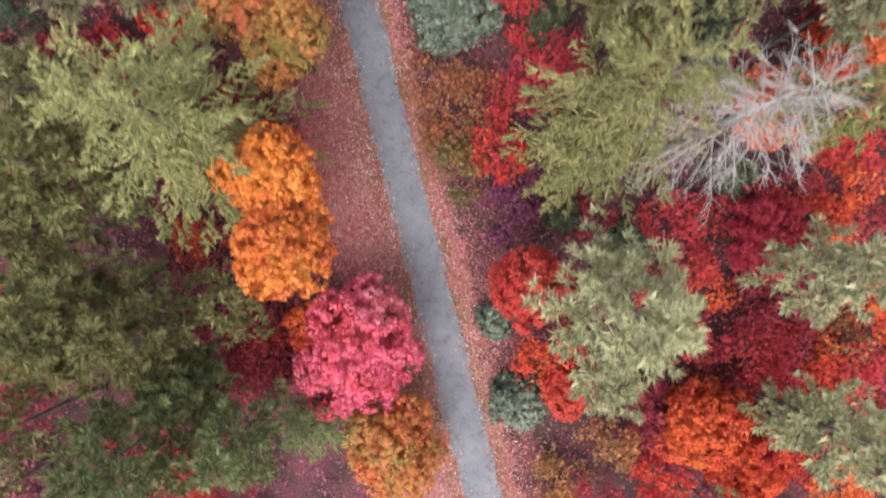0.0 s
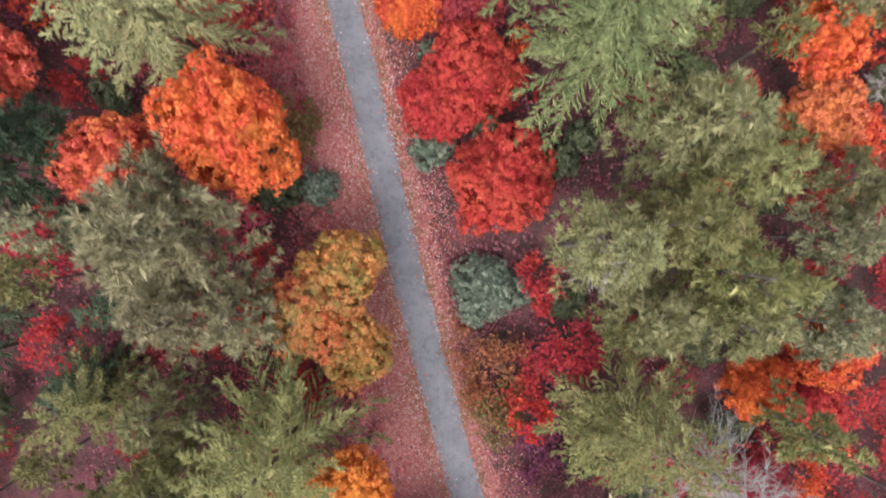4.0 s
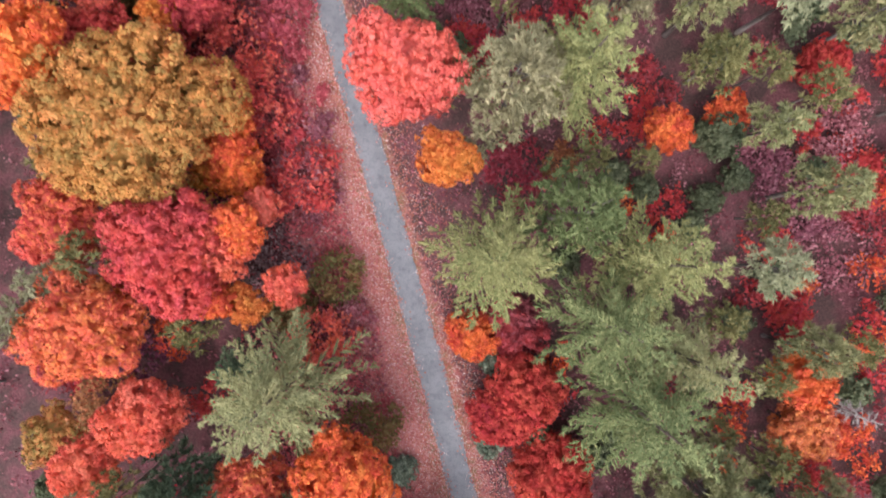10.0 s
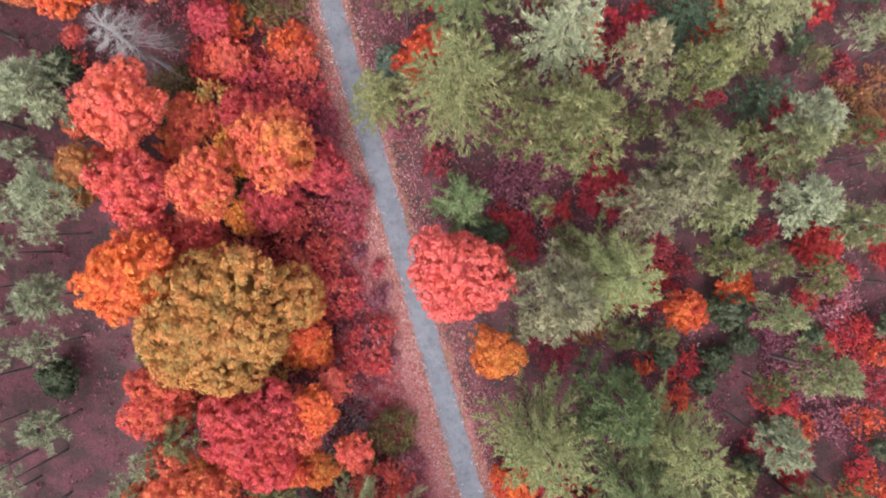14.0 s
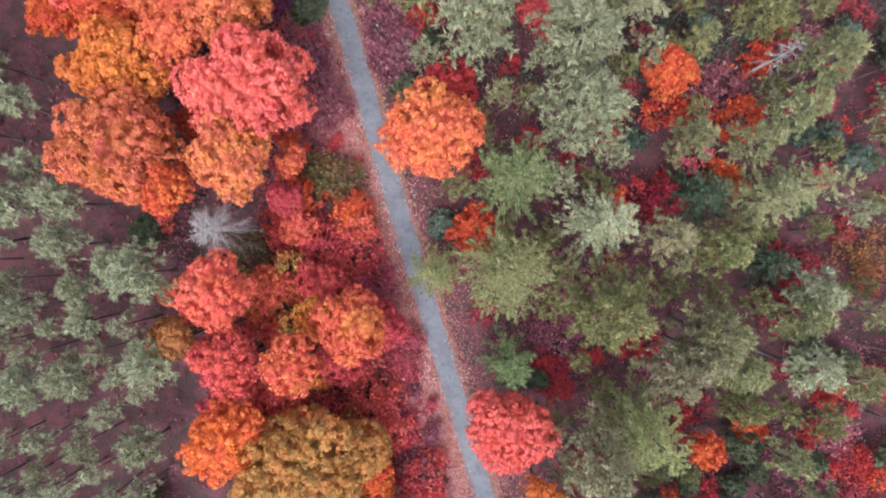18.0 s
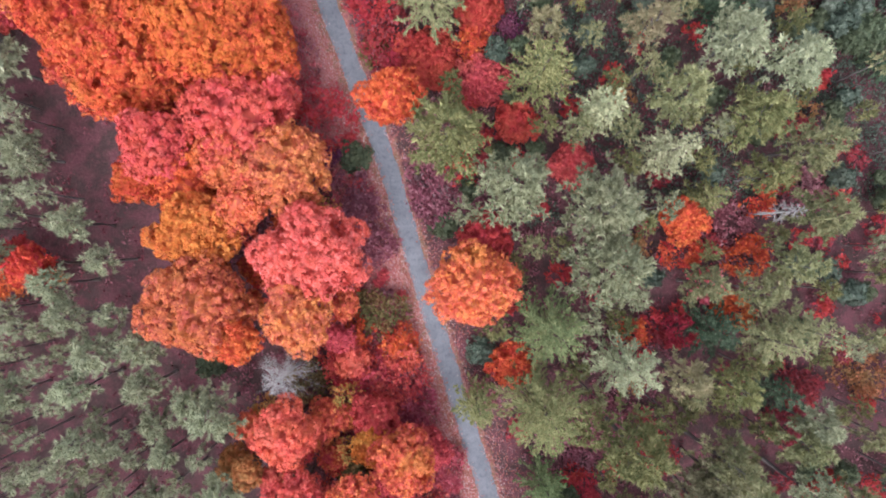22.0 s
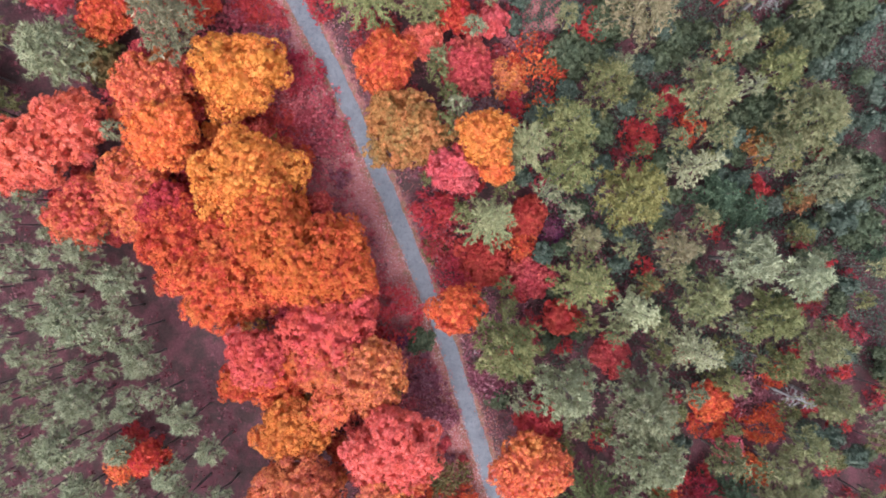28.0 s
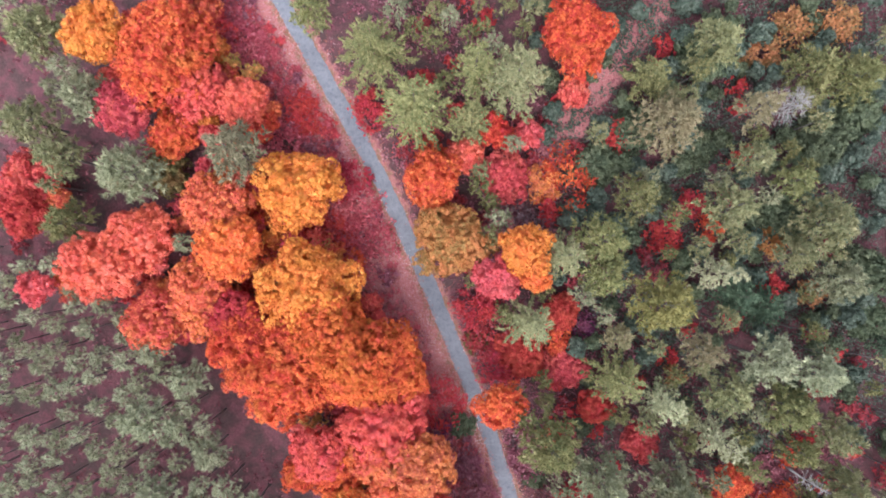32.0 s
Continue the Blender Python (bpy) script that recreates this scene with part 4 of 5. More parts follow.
stand(broadleaf, -36, 98.4, 6.8, 18, "rosepink")
stand(shrub, -31.4, 103.9, 3, 2, "mauve")
stand(shrub, -30.2, 98.5, 3, 2, "mauve")
stand(shrub, -21.2, 103.8, 3.0, 2, "mauve")
stand(shrub, -21.3, 107, 4.1, 3, "mauve")
stand(bush, -20.2, 100.9, 2.3, 2, "green")
stand(shrub, -19.8, 107, 3.4, 1.5, "lilac")
stand(shrub, -17.5, 108.1, 2.2, 4, "red")
stand(broadleaf, -17, 92.8, 5.8, 14.7, "coralorange")
stand(broadleaf, -15.1, 98.7, 3.8, 10, "red")
stand(pine, -11.9, 104.3, 5.7, 21.6, "grey")
stand(broadleaf, -3.4, 107.2, 3.4, 8, "rosered")
stand(pine, -1.8, 101, 6.3, 21.5, "grey")
stand(pine, -1, 94.2, 6, 21, "grey")
stand(fir, 7.4, 107.6, 3.8, 18.7, "white")
stand(broadleaf, 10.4, 99.2, 3.4, 9, "orange")
stand(shrub, 10.9, 95.1, 2.6, 7, "redorange")
stand(pine, 11.8, 91, 3.2, 14, "pale")
stand(fir, 13, 101.8, 3.1, 13, "olive")
stand(shrub, 14.7, 90.4, 2.2, 4, "magenta")
stand(pine, 17.9, 90, 3.2, 16, "pale")
stand(shrub, 18.8, 97.7, 3.6, 3, "mauve")
stand(shrub, 20, 93.8, 2.8, 6, "redorange")
stand(pine, 20.2, 104.2, 3.4, 14, "olive")
stand(pine, 21.7, 93, 3.5, 17.7, "pale")
stand(shrub, 22.5, 101.1, 2.2, 4, "redorange")
stand(pine, 24.8, 107.3, 4.2, 17.9, "pale")
stand(pine, 26.2, 98.6, 4.2, 15.8, "pale")
stand(shrub, 28.9, 102.3, 3.8, 3, "mauve")

# 110 to 130 m along the path
stand(pine, -81.3, 119.5, 4.7, 13, "silver")
stand(pine, -77, 117.9, 2.3, 11.3, "silver")
stand(pine, -74.5, 124.5, 3.6, 11.5, "silver")
stand(pine, -72.2, 113, 3.9, 11.5, "silver")
stand(broadleaf, -58, 124, 8.8, 15.4, "orange")
stand(broadleaf, -54.3, 112.4, 4.7, 15, "coral")
stand(broadleaf, -51, 129.5, 7.6, 17, "orangered")
stand(broadleaf, -44.3, 115.3, 7.5, 16, "coral")
stand(broadleaf, -42, 124.3, 6.8, 17, "orangered")
stand(shrub, -36.2, 115.7, 5.1, 6, "red")
stand(shrub, -35.7, 110.9, 1.6, 3, "purple")
stand(bush, -32.1, 111.1, 2.6, 2, "green")
stand(bush, -28.2, 124.9, 2.3, 3, "olive")
stand(broadleaf, -25.8, 116.4, 4.1, 14, "orange")
stand(shrub, -25.7, 125.8, 4.6, 5, "crimson")
stand(shrub, -25.2, 121.5, 3.5, 5, "red")
stand(broadleaf, -21, 122.7, 4.9, 6, "red")
stand(fir, -19.9, 128.4, 4.7, 20, "pale")
stand(pine, -19.5, 110.9, 6.1, 21.5, "olive")
stand(shrub, -15, 124, 2.6, 6, "orange")
stand(broadleaf, -14, 128.7, 3.7, 6, "red")
stand(broadleaf, -13.9, 119.7, 4.1, 6, "rosered")
stand(broadleaf, -10.2, 113.3, 3.2, 8, "red")
stand(shrub, -10.1, 126.3, 2.1, 4, "purple")
stand(fir, -7.1, 118.5, 5, 18.8, "olive")
stand(pine, -6, 124.7, 2.8, 13, "tan")
stand(fir, 0.2, 113.5, 3.9, 16.2, "white")
stand(pine, 5.4, 122.3, 3.4, 19.4, "tan")
stand(pine, 9.6, 114.8, 4.7, 16, "pale")
stand(fir, 14, 129.2, 4.5, 12, "dark")
stand(pine, 15.1, 120, 4.8, 18, "silver")
stand(fir, 18.6, 126.9, 4.9, 10, "dark")
stand(pine, 19, 111.5, 4.9, 15.6, "paleyellow")
stand(pine, 22.5, 117, 4.2, 17.6, "silver")
stand(shrub, 28.4, 128.1, 2.3, 5, "brown")
stand(bush, 38.5, 123.1, 3.8, 5, "green")

# 130 to 150 m along the path
stand(broadleaf, -95.7, 141.4, 3.1, 12, "rosepink")
stand(broadleaf, -86, 143.5, 6.3, 13.5, "coral")
stand(broadleaf, -79.5, 147.5, 5.9, 12.7, "coral")
stand(pine, -79.3, 130.2, 3.5, 12, "silver")
stand(broadleaf, -78.4, 134.6, 5.1, 13, "coralorange")
stand(broadleaf, -71.5, 137.3, 6.6, 12.3, "coralorange")
stand(broadleaf, -65.5, 134.3, 4.6, 13, "red")
stand(broadleaf, -64.8, 144.8, 5.6, 14.3, "orange")
stand(broadleaf, -64.7, 130.3, 5.8, 14, "redorange")
stand(shrub, -55, 147.4, 3.8, 3, "red")
stand(broadleaf, -53.5, 137.5, 8.0, 16.3, "goldorange")
stand(shrub, -50.4, 145.7, 3.8, 2, "red")
stand(shrub, -46.7, 149.6, 4.2, 2, "pinkred")
stand(shrub, -44.7, 143.6, 5.1, 2, "pinkred")
stand(broadleaf, -31, 142.5, 6.6, 14.2, "gold")
stand(shrub, -27.4, 130.6, 3.6, 6, "red")
stand(broadleaf, -24.4, 136.2, 4.1, 13.2, "rosepink")
stand(broadleaf, -19.7, 140, 4.5, 15.8, "goldorange")
stand(broadleaf, -18.6, 135.7, 2.6, 13, "orange")
stand(shrub, -17.5, 146.7, 4.3, 1.2, "lilac")
stand(fir, -14, 138.6, 4.5, 20.4, "pale")
stand(shrub, -10.2, 150.4, 5.4, 5, "redorange")
stand(shrub, -14.6, 150.6, 3.0, 5, "rust")
stand(broadleaf, -21.2, 152.6, 5.0, 8, "rosered")
stand(broadleaf, -27, 155.9, 3.2, 9, "coral")
stand(pine, -8.3, 140.4, 4.9, 19.6, "olive")
stand(pine, -7.9, 135.2, 4.7, 17, "olive")
stand(pine, -1.7, 146.7, 4.2, 15.8, "olive")
stand(pine, -0.5, 130, 5.9, 22.2, "yellow")
stand(shrub, 5, 139.5, 3.2, 3, "red")
stand(fir, 9.4, 133.5, 2.8, 20.6, "white")
stand(shrub, 10.2, 144.9, 2.4, 4, "red")
stand(pine, 11.8, 143.5, 5, 17.8, "pale")
stand(shrub, 12.6, 140.6, 2.1, 5, "redorange")
stand(pine, 22.4, 135.2, 3.7, 15.1, "pale")
stand(shrub, 22.6, 137, 2.6, 5, "gold")
stand(pine, 23.9, 146.5, 3.7, 14, "paleyellow")
stand(bush, 24.1, 141.6, 4.2, 6, "green")
stand(bush, 25.8, 139.5, 3.8, 6, "green")
stand(pine, 27.1, 139.3, 6, 15.8, "pale")
stand(pine, 29.1, 130.3, 4.6, 15, "grey")
stand(bush, 36.5, 131, 4.7, 8, "green")

# 150 to 170 m along the path
stand(broadleaf, -98.7, 158.9, 5.5, 8, "rosered")
stand(broadleaf, -98.2, 153.2, 4.2, 10, "red")
stand(pine, -94, 167.3, 5.1, 15, "pale")
stand(pine, -91.1, 151.1, 4.6, 12, "olive")
stand(pine, -90.3, 161.4, 4.2, 15, "pale")
stand(pine, -79.6, 157.7, 6, 15.7, "grey")
stand(broadleaf, -79.6, 167.6, 4.8, 13.2, "rosered")
stand(bush, -76.1, 158.2, 3.9, 8, "olive")
stand(broadleaf, -73.7, 163.5, 4.2, 10, "orange")
stand(broadleaf, -68.2, 169.7, 5.2, 12.5, "coral")
stand(broadleaf, -67, 151.5, 5.6, 12.7, "coralorange")
stand(pine, -61.7, 158.7, 5.2, 22.8, "taupe")
stand(broadleaf, -60.9, 167.1, 4.3, 13, "coral")
stand(broadleaf, -60.1, 164.3, 3.5, 8, "redorange")
stand(shrub, -56.7, 161.1, 4.3, 2, "pinkred")
stand(broadleaf, -54.5, 152.8, 7.4, 13.4, "goldorange")
stand(shrub, -53.3, 166.5, 3.8, 2, "red")
stand(shrub, -47.7, 154.4, 4, 2, "red")
stand(shrub, -41.6, 166.1, 3.3, 4, "red")
stand(shrub, -34.8, 158.2, 4.2, 5, "crimson")
stand(fir, -34.3, 163.3, 6.5, 21.8, "olive")
stand(broadleaf, -33, 152.4, 5.1, 13, "orange")
stand(shrub, -32.5, 157.4, 2.6, 6, "orange")
stand(fir, -26.1, 160.1, 4.1, 21.2, "olive")
stand(fir, -24.7, 167.9, 4.5, 23, "olive")
stand(broadleaf, -22.4, 159.4, 3.4, 9, "redorange")
stand(fir, -18.9, 166, 6.4, 22.8, "pale")
stand(broadleaf, -16.6, 158.6, 2.9, 6, "rosepink")
stand(broadleaf, -8.4, 165.0, 3.0, 7, "rosered")
stand(bush, -5.1, 152.9, 4.5, 6, "green")
stand(shrub, -1.6, 157.4, 2.8, 5, "red")
stand(bush, 1.1, 157.9, 4.5, 6, "green")
stand(fir, 3.2, 165.3, 4.5, 13, "olive")
stand(pine, 4.3, 157.1, 5.9, 18, "tan")
stand(bush, 12.5, 154.2, 3.8, 4, "green")
stand(bush, 13.9, 168.6, 4.6, 8, "green")
stand(pine, 13.9, 169.6, 5.2, 13, "pale")
stand(pine, 16.5, 150.5, 3.5, 16, "pale")
stand(pine, 17.4, 158.1, 3.4, 18.8, "tan")
stand(dead_tree, 23.2, 158.3, 3.3, 15, "grey")
stand(shrub, 24, 168.1, 2.8, 5, "brown")
stand(pine, 28.6, 163.7, 5.3, 13, "olive")
stand(bush, 32.4, 152.9, 5.1, 7, "green")
stand(pine, 35, 162, 5.3, 14, "olive")
stand(bush, 38.8, 157.1, 4.7, 6, "green")

# 170 to 190 m along the path
stand(pine, -91.8, 180.9, 5.7, 15, "pale")
stand(pine, -84.4, 170.2, 5.1, 16.4, "grey")
stand(broadleaf, -82, 179.1, 5.0, 15, "goldorange")
stand(broadleaf, -72, 175.2, 8.6, 17.3, "orange")
stand(shrub, -62.6, 179, 4.3, 2, "pinkred")
stand(pine, -49.2, 180.2, 3.9, 14, "olive")
stand(fir, -40.2, 173, 6.5, 18.5, "olive")
stand(broadleaf, -8.2, 171.8, 6.0, 15, "redorange")
stand(shrub, 28.8, 172.2, 3.6, 6, "brown")
stand(shrub, 36.4, 172.4, 3.6, 6, "brown")
stand(pine, -20.3, 3.3, 4.8, 16, "olive")
stand(pine, -20.4, -4.3, 4.8, 15, "paleyellow")
stand(pine, -16.6, -5.4, 4.3, 14, "olive")
stand(pine, -21.6, 7.6, 3.6, 14, "pale")
stand(pine, -15.1, -8.9, 3.1, 11, "green")
stand(pine, 9.8, 14.2, 3.4, 18, "pale")
stand(pine, 15.0, 13.7, 3.4, 18, "pale")
stand(fir, 7.9, 4.3, 3.7, 13, "olive")
stand(pine, 19.9, 6.5, 2.8, 17, "olive")
stand(pine, -19.7, 14.5, 3.7, 17, "taupe")
stand(pine, -15.7, 14.0, 3.5, 16, "taupe")
stand(broadleaf, -47, 124.8, 5.9, 18.4, "orangered")
stand(broadleaf, -49.5, 123.3, 4.6, 15, "orange")
stand(broadleaf, -46.0, 110.0, 4.4, 14, "coralorange")
stand(broadleaf, -58.3, 130.3, 4.0, 13, "redorange")
stand(broadleaf, -54.4, 111.8, 4.0, 14, "coral")
stand(broadleaf, -57.6, 108.5, 3.5, 12, "orangered")
stand(broadleaf, -34.2, 60.1, 4, 12, "coral")
stand(broadleaf, -40.4, 48.7, 4, 11, "coralorange")
stand(broadleaf, -27.3, 46.0, 3.6, 11, "coral")
stand(broadleaf, -30.7, 76.2, 3.5, 9, "rosered")
stand(broadleaf, -24.6, 71.8, 3.5, 8, "rosered")
stand(broadleaf, -29.1, 68.0, 3.6, 9, "rosered")
stand(broadleaf, -36.8, 64.8, 3.4, 10, "rosered")
stand(broadleaf, -31.2, 73.4, 3, 10, "goldorange")
stand(dead_tree, -41, 83.6, 3.9, 15.5, "grey")
stand(dead_tree, 21.4, 99.4, 1.5, 14, "grey")
stand(dead_tree, 27.8, 29.3, 1.4, 10.5, "grey")
stand(dead_tree, 7.3, 17.4, 2.4, 15, "grey")


stand(fir, -27.1, 8.0, 4.2, 14, "olive")

# a small clearing west of the trees stays open
STANDING.append((-46.5, 51, 6.0))
# and so does the side track to the north-east
for step in range(16):
    STANDING.append((-19.6 + 1.85 * step, 146.7 + 2.0 * step, 2.1))


# ---- woods that close the gaps between the trees above ----
def free(x, y, r, share=0.75):
    return all((x - a) ** 2 + (y - b) ** 2 > (share * (r + c)) ** 2 for a, b, c in STANDING)


THICKET = {}


def thicket(x, y, r, h, colour):
    """One of the many shrubs that close the gaps, which are joined into one mesh by colour."""
    THICKET.setdefault(colour, []).append(shrub_leaves(r, h, y, 0.7) + np.array([x, y, float(swell(x, y))]))


def fill_woods(count, xs, ys, side_min, kinds, share=0.75):
    """Younger trees at random where nothing stands yet, away from the path."""
    for _ in range(count):
        x, y = rng.uniform(*xs), rng.uniform(*ys)
        d = float(off_path(x, y))
        if not (side_min[0] < d < side_min[1]):
            continue
        make, colour, r, h = kinds[rng.integers(len(kinds))]
        r, h = r * rng.uniform(0.8, 1.2), h * rng.uniform(0.8, 1.15)
        if free(x, y, r, share):
            STANDING.append((x, y, r))
            make(x, y, r, h, colour)


fill_woods(420, (-16, 50), (118, 190), (15, 80), [(bush, "teal", 2.1, 5), (bush, "teal", 1.7, 6), (bush, "green", 1.7, 5)], 0.6)
fill_woods(420, (-8, 58), (62, 205), (20, 130), [(far_pine, "pale", 2.3, 12), (bush, "teal", 2.2, 6), (far_pine, "grey", 2.4, 12), (bush, "teal", 1.9, 6), (bush, "green", 1.6, 5), (fir, "dark", 2.2, 9), (thicket, "crimson", 1.7, 4), (thicket, "brown", 1.6, 4)])
fill_woods(500, (0, 40), (-20, 52), (6, 50), [(thicket, "red", 1.9, 4), (thicket, "redorange", 1.8, 4), (thicket, "crimson", 1.8, 3), (far_pine, "olive", 2.4, 10), (bush, "green", 1.6, 4)], 0.56)
fill_woods(2400, (-36, 44), (50, 190), (6.5, 66), [(far_pine, "pale", 2.4, 12), (far_pine, "olive", 2.5, 11), (far_pine, "grey", 2.4, 12), (far_pine, "olive", 2.0, 9), (bush, "green", 1.7, 5), (thicket, "crimson", 1.6, 3), (thicket, "red", 1.6, 4)], 0.56)
# the pine stand to the west, behind a strip of open heath
for _ in range(3500):
    x, y = rng.uniform(-116, -42), rng.uniform(28, 145)
    edge = np.interp(y, [28, 45, 60, 72, 78, 85, 103, 112, 125, 135, 145], [-42, -39, -34, -28.5, -28.5, -34.5, -36.5, -40, -41.5, -46, -50])
    r = rng.uniform(1.7, 2.6)
    if x - np.interp(y, LINE[:, 1], LINE[:, 0]) < edge - 0.6 * r and free(x, y, r, 0.72 if y < 105 else 0.66):
        stand(far_pine, x, y, r, rng.uniform(9.5, 13.5), ("grey", "silver", "silver")[rng.integers(3)])
fill_woods(120, (-125, -40), (140, 205), (-110, -29), [(far_pine, "grey", 1.9, 12), (far_pine, "silver", 2.2, 13), (far_pine, "pale", 1.8, 11), (thicket, "crimson", 1.5, 2.5)])
fill_woods(900, (-46, -12), (-26, 62), (-60, -11), [(far_pine, "olive", 3.2, 13), (far_pine, "olive", 2.6, 11), (bush, "green", 1.8, 5), (thicket, "red", 2.2, 4), (far_pine, "grey", 2.6, 13), (thicket, "crimson", 2.0, 4), (thicket, "red", 2.0, 5), (thicket, "redorange", 1.9, 5), (fir, "dark", 2.4, 9)], 0.6)
fill_woods(260, (10, 48), (-32, 62), (12, 60), [(far_pine, "pale", 2.6, 13), (thicket, "red", 2.0, 5), (thicket, "crimson", 2.0, 4), (thicket, "redorange", 1.9, 5), (bush, "green", 1.6, 4)])
# young growth that closes the gaps between the crowns of the autumn trees
for _ in range(3200):
    x, y = rng.uniform(-75, 0), rng.uniform(40, 195)
    if -27 < float(off_path(x, y)) < -9.5 and math.hypot(x + 41, y - 83.6) > 7 and free(x, y, 1.6, 0.5):
        if min((math.hypot(x - a, y - c) - r for a, c, r in STANDING if r > 2.2), default=9) < 1.2:
            k = rng.integers(9)
            stand(broadleaf if k < 5 and off_path(x, y) < -9 else thicket, x, y, rng.uniform(1.5, 2.4), rng.uniform(5.0, 9.0), ("coral", "orangecoral", "rosered", "coralorange", "goldorange", "coral", "orangered", "red", "goldolive")[k])
for _ in range(2600):
    x, y = rng.uniform(-105, -42), rng.uniform(118, 198)
    if float(off_path(x, y)) < -12 and sum(math.hypot(x - a, y - c) < r + 1.8 for a, c, r in AUTUMN_CROWNS) >= 2 and free(x, y, 1.6, 0.52):
        k = rng.integers(6)
        stand(broadleaf if k < 4 else thicket, x, y, rng.uniform(1.5, 2.3), rng.uniform(5.0, 9.0), ("coral", "orangecoral", "coralorange", "orange", "rosered", "red")[k])
fill_woods(90, (-60, 20), (-20, 195), (-14, -3.5), [(thicket, "mauve", 1.2, 1.8), (thicket, "red", 1.1, 1.8), (thicket, "mauve", 1.4, 2.2)])
for low, high in ((48, 116), (147, 195)):
    fill_woods(700, (-75, -8), (low, high), (-13, -3.0), [(thicket, "pinkred", 0.8, 1.1), (thicket, "rosered", 0.7, 1.0), (thicket, "mauve", 0.9, 1.1)], 0.6)


for tone, leaves in THICKET.items():
    tagged(new("thicket", mesh_of("thicket", np.concatenate(leaves), 3, LEAF[tone])), f"{LOOK[tone]} low shrubs closing the gaps between the trees", "shrubs", kind="stuff")
for tone, words in (("silver", "silvery grey-green pines of the western stand"), ("grey", "grey-green pines standing close together in the deep woods"), ("pale", "pale grey-green pines scattered through the deep woods"), ("olive", "olive-green pines scattered through the deep woods")):
    if JOINED[tone]:
        wood = tagged(new("pine_woods", mesh_of("pine_woods", np.concatenate(JOINED[tone]), 3, NEEDLE[tone])), words, "trees", kind="stuff")
tagged(new("pine_trunks", mesh_of("pine_trunks", np.concatenate(JOINED["stems"]), 3, PALEBARK)), "slender grey trunks of the pines in the deep woods", "trunks", kind="stuff")


# ---- litter and low heath, uncountable ----
def fallen_leaves(name, count, colour, spread, size, label, road_share=0.0):
    """Single fallen leaves over the verges and the path, thinning with distance."""
    y = rng.uniform(-30, 205, count * 2)
    y = y[rng.random(len(y)) < np.clip(1.15 - y / 140, 0.1, 1)][:count]
    side = np.where(rng.random(len(y)) < np.where(y < 40, 0.64, 0.78), -1, 1)
    d = side * (1.25 + np.abs(rng.gamma(1.4, spread, len(y))))
    road = rng.random(len(y)) < road_share
    d = np.where(road, np.sign(d) * (1.4 - np.abs(rng.normal(0, 0.32, len(y))) % 1.35), d)
    slope = np.interp(y, LINE[:, 1], np.gradient(LINE[:, 0], LINE[:, 1]))
    x = np.interp(y, LINE[:, 1], LINE[:, 0]) + d * np.sqrt(1 + slope ** 2)
    z = swell(x, y) + np.where(np.abs(d) < 1.36, 0.085, 0.03) + rng.uniform(0, 0.03, len(y))
    up = unit(np.array([0, 0, 1.0]) + 0.35 * rng.normal(size=(len(y), 3)))
    v = leaf_quads(np.stack([x, y, z], 1), up, size * (1 + 0.004 * np.maximum(y, 0)), 1.2)
    tagged(new(name, mesh_of(name, v, 4, colour)), label, "leaves", kind="stuff")


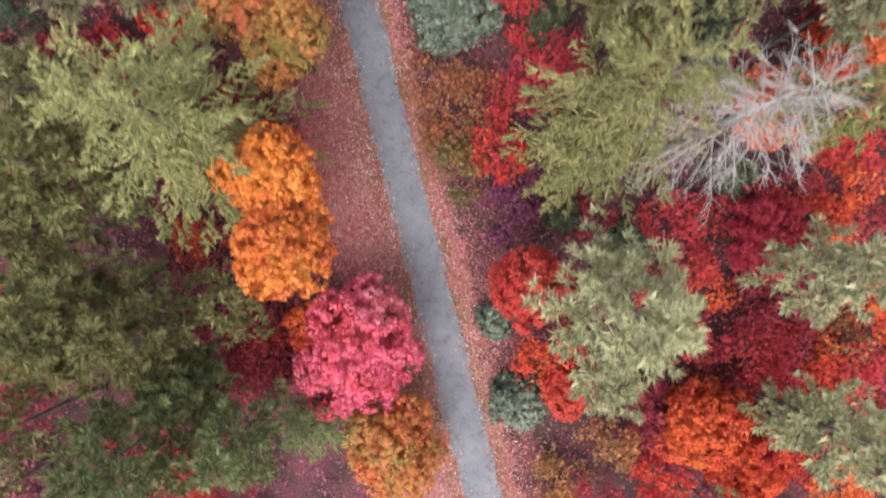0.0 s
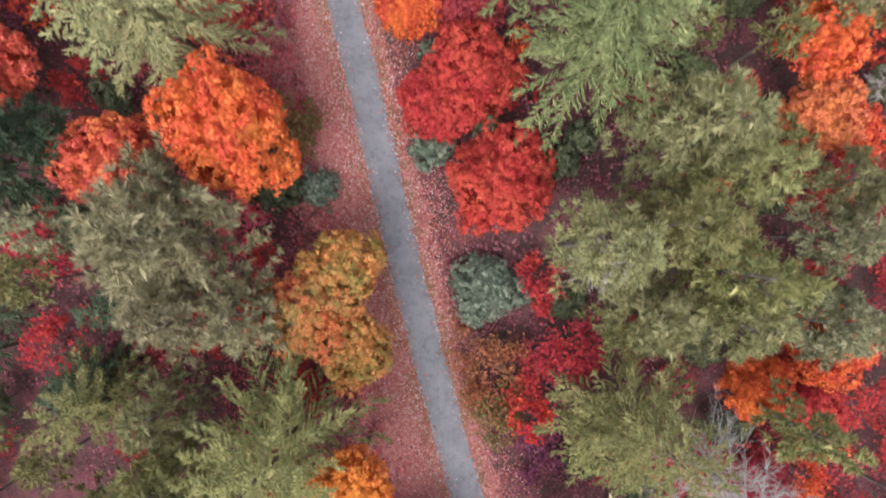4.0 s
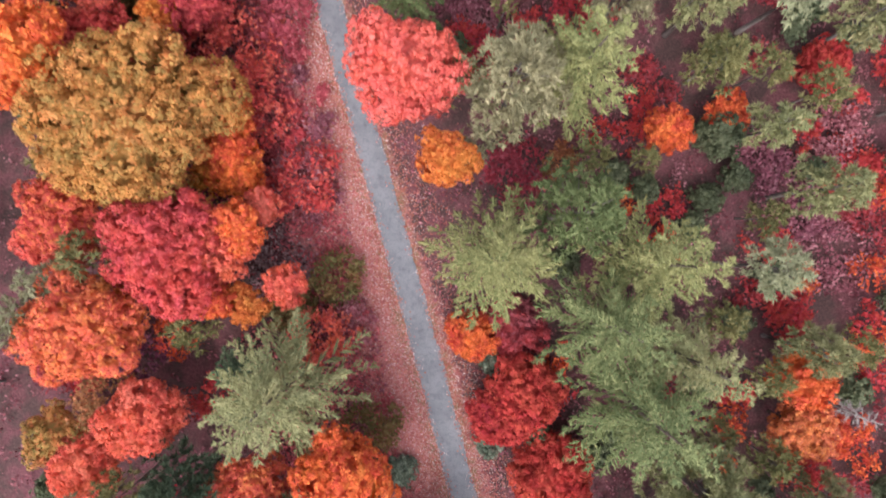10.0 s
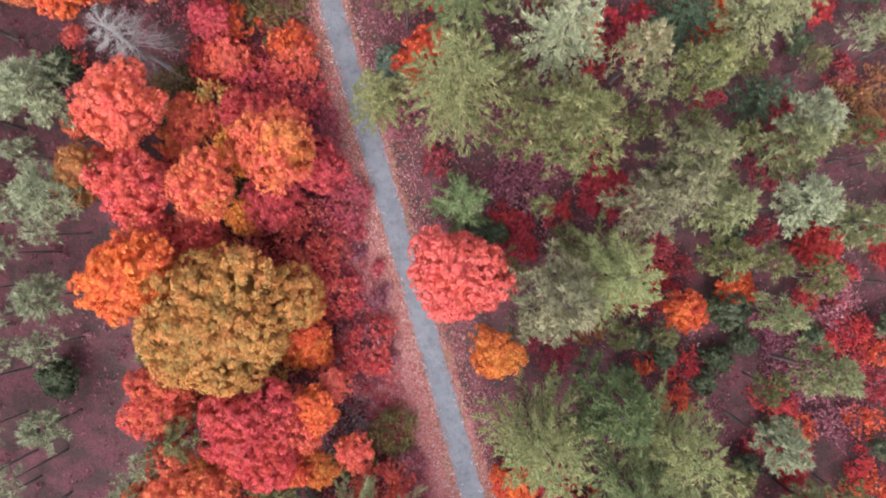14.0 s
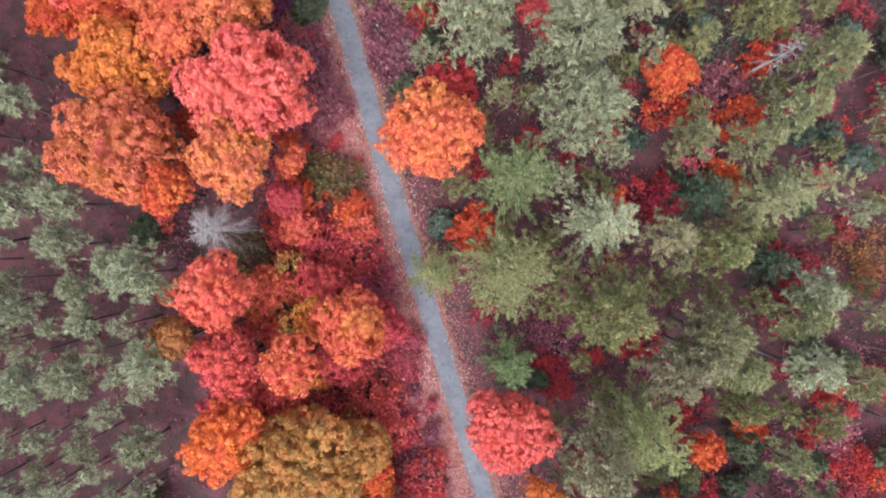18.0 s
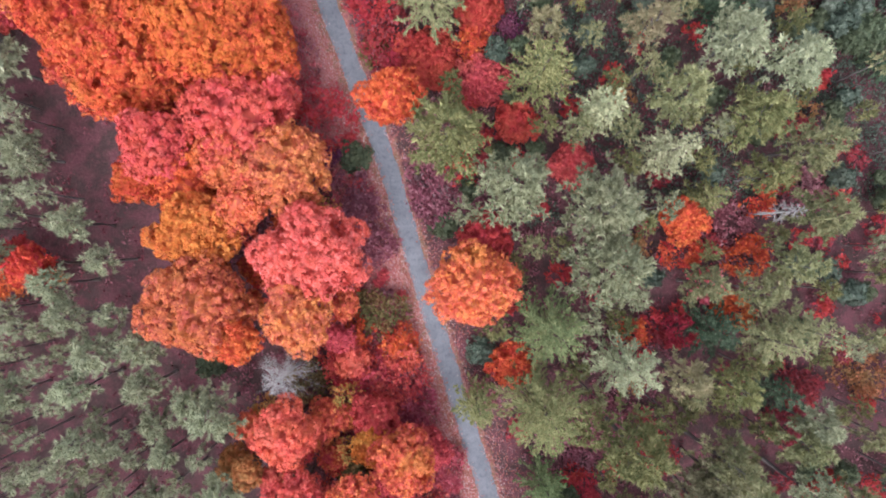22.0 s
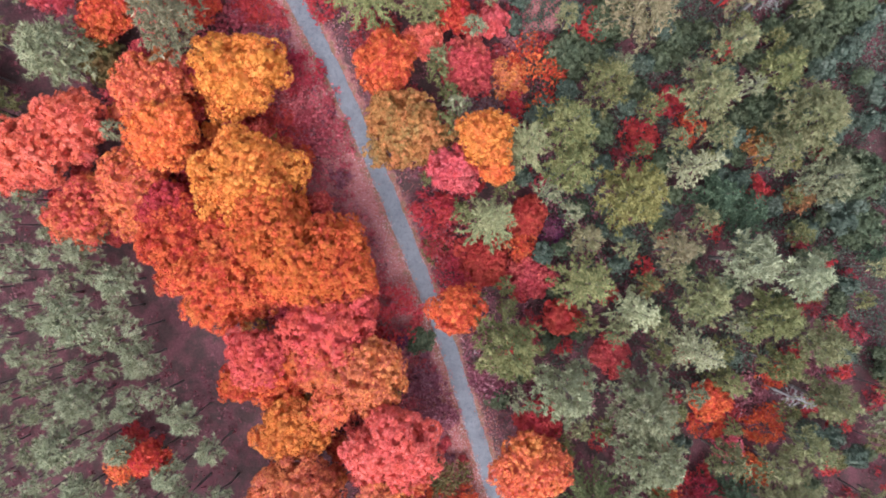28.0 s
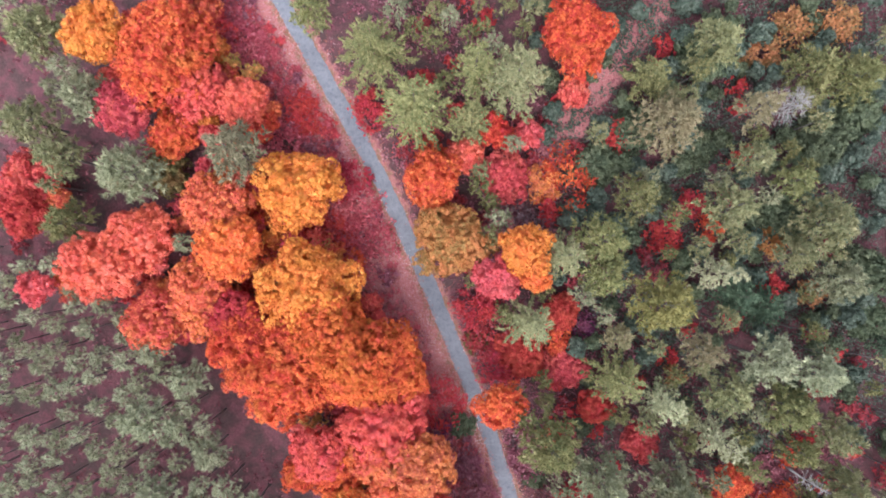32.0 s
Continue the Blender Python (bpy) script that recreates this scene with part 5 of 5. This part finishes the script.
DRY = {k: leafage(k, *v, patch=0.2, through=0.05) for k, v in {
    "pale_dry_leaves": ((0.60, 0.42, 0.42), (0.52, 0.34, 0.34), (0.74, 0.62, 0.60)),
    "rosy_dry_leaves": ((0.42, 0.13, 0.14), (0.36, 0.10, 0.09), (0.55, 0.22, 0.20)),
    "brown_dry_leaves": ((0.36, 0.12, 0.09), (0.40, 0.16, 0.10), (0.46, 0.24, 0.16)),
    "heath_leaves": ((0.28, 0.075, 0.095), (0.17, 0.055, 0.07), (0.40, 0.18, 0.205)),
}.items()}
fallen_leaves("fallen_leaves_pale", 30000, DRY["pale_dry_leaves"], 1.3, 0.085, "pale pink dry leaves scattered over the verges and path", 0.05)
fallen_leaves("fallen_leaves_rosy", 44000, DRY["rosy_dry_leaves"], 2.2, 0.125, "rosy red fallen leaves carpeting the verges", 0.02)
fallen_leaves("fallen_leaves_brown", 16000, DRY["brown_dry_leaves"], 1.3, 0.14, "brown and orange fallen leaves along the path's edges", 0.05)


def low_growth(name, count, xs, ys, reach, tall, colour, label, category):
    """Tufts of low growth over the open floor, between two distances from the path."""
    x, y = rng.uniform(*xs, count), rng.uniform(*ys, count)
    d = off_path(x, y)
    ok = (d > reach[0]) & (d < reach[1]) & (np.abs(d) > np.where(d < 0, 3.6, 2.5) + rng.exponential(1.4, count)) & (np.sin(x * 0.21 + 2 * np.sin(y * 0.11)) + rng.normal(0, 0.7, count) > -0.5)
    x, y = x[ok], y[ok]
    n, per = len(x), 9
    base = np.repeat(np.stack([x, y, swell(x, y)], 1), per, 0)
    p = base + rng.normal(size=(n * per, 3)) * np.array([0.32, 0.32, 0.0]) + np.array([0, 0, 1]) * rng.uniform(0.08, tall, (n * per, 1))
    v = leaf_tris(p, unit(np.array([0, 0, 0.8]) + 0.6 * rng.normal(size=(n * per, 3))), 0.19 + 0.0006 * np.maximum(np.repeat(y, per), 0))
    tagged(new(name, mesh_of(name, v, 3, colour)), label, category, kind="stuff")


low_growth("low_heath", 16000, (-112, 52), (-30, 200), (-200, 200), 0.55, DRY["heath_leaves"], "low maroon heath tufts over the open forest floor", "heath")
low_growth("red_undergrowth", 60000, (-75, 0), (-10, 200), (-17, -4.2), 0.9, LEAF["pinkred"], "rose-red undergrowth between the path and the trees", "undergrowth")
low_growth("green_undergrowth", 14000, (-12, 56), (100, 200), (15, 140), 1.6, LEAF["teal"], "dark green undergrowth beneath the conifers", "undergrowth")
low_growth("mauve_undergrowth", 22000, (-72, 45), (-30, 200), (-30, 30), 1.3, LEAF["mauve"], "mauve-pink undergrowth filling the gaps between the trees", "undergrowth")
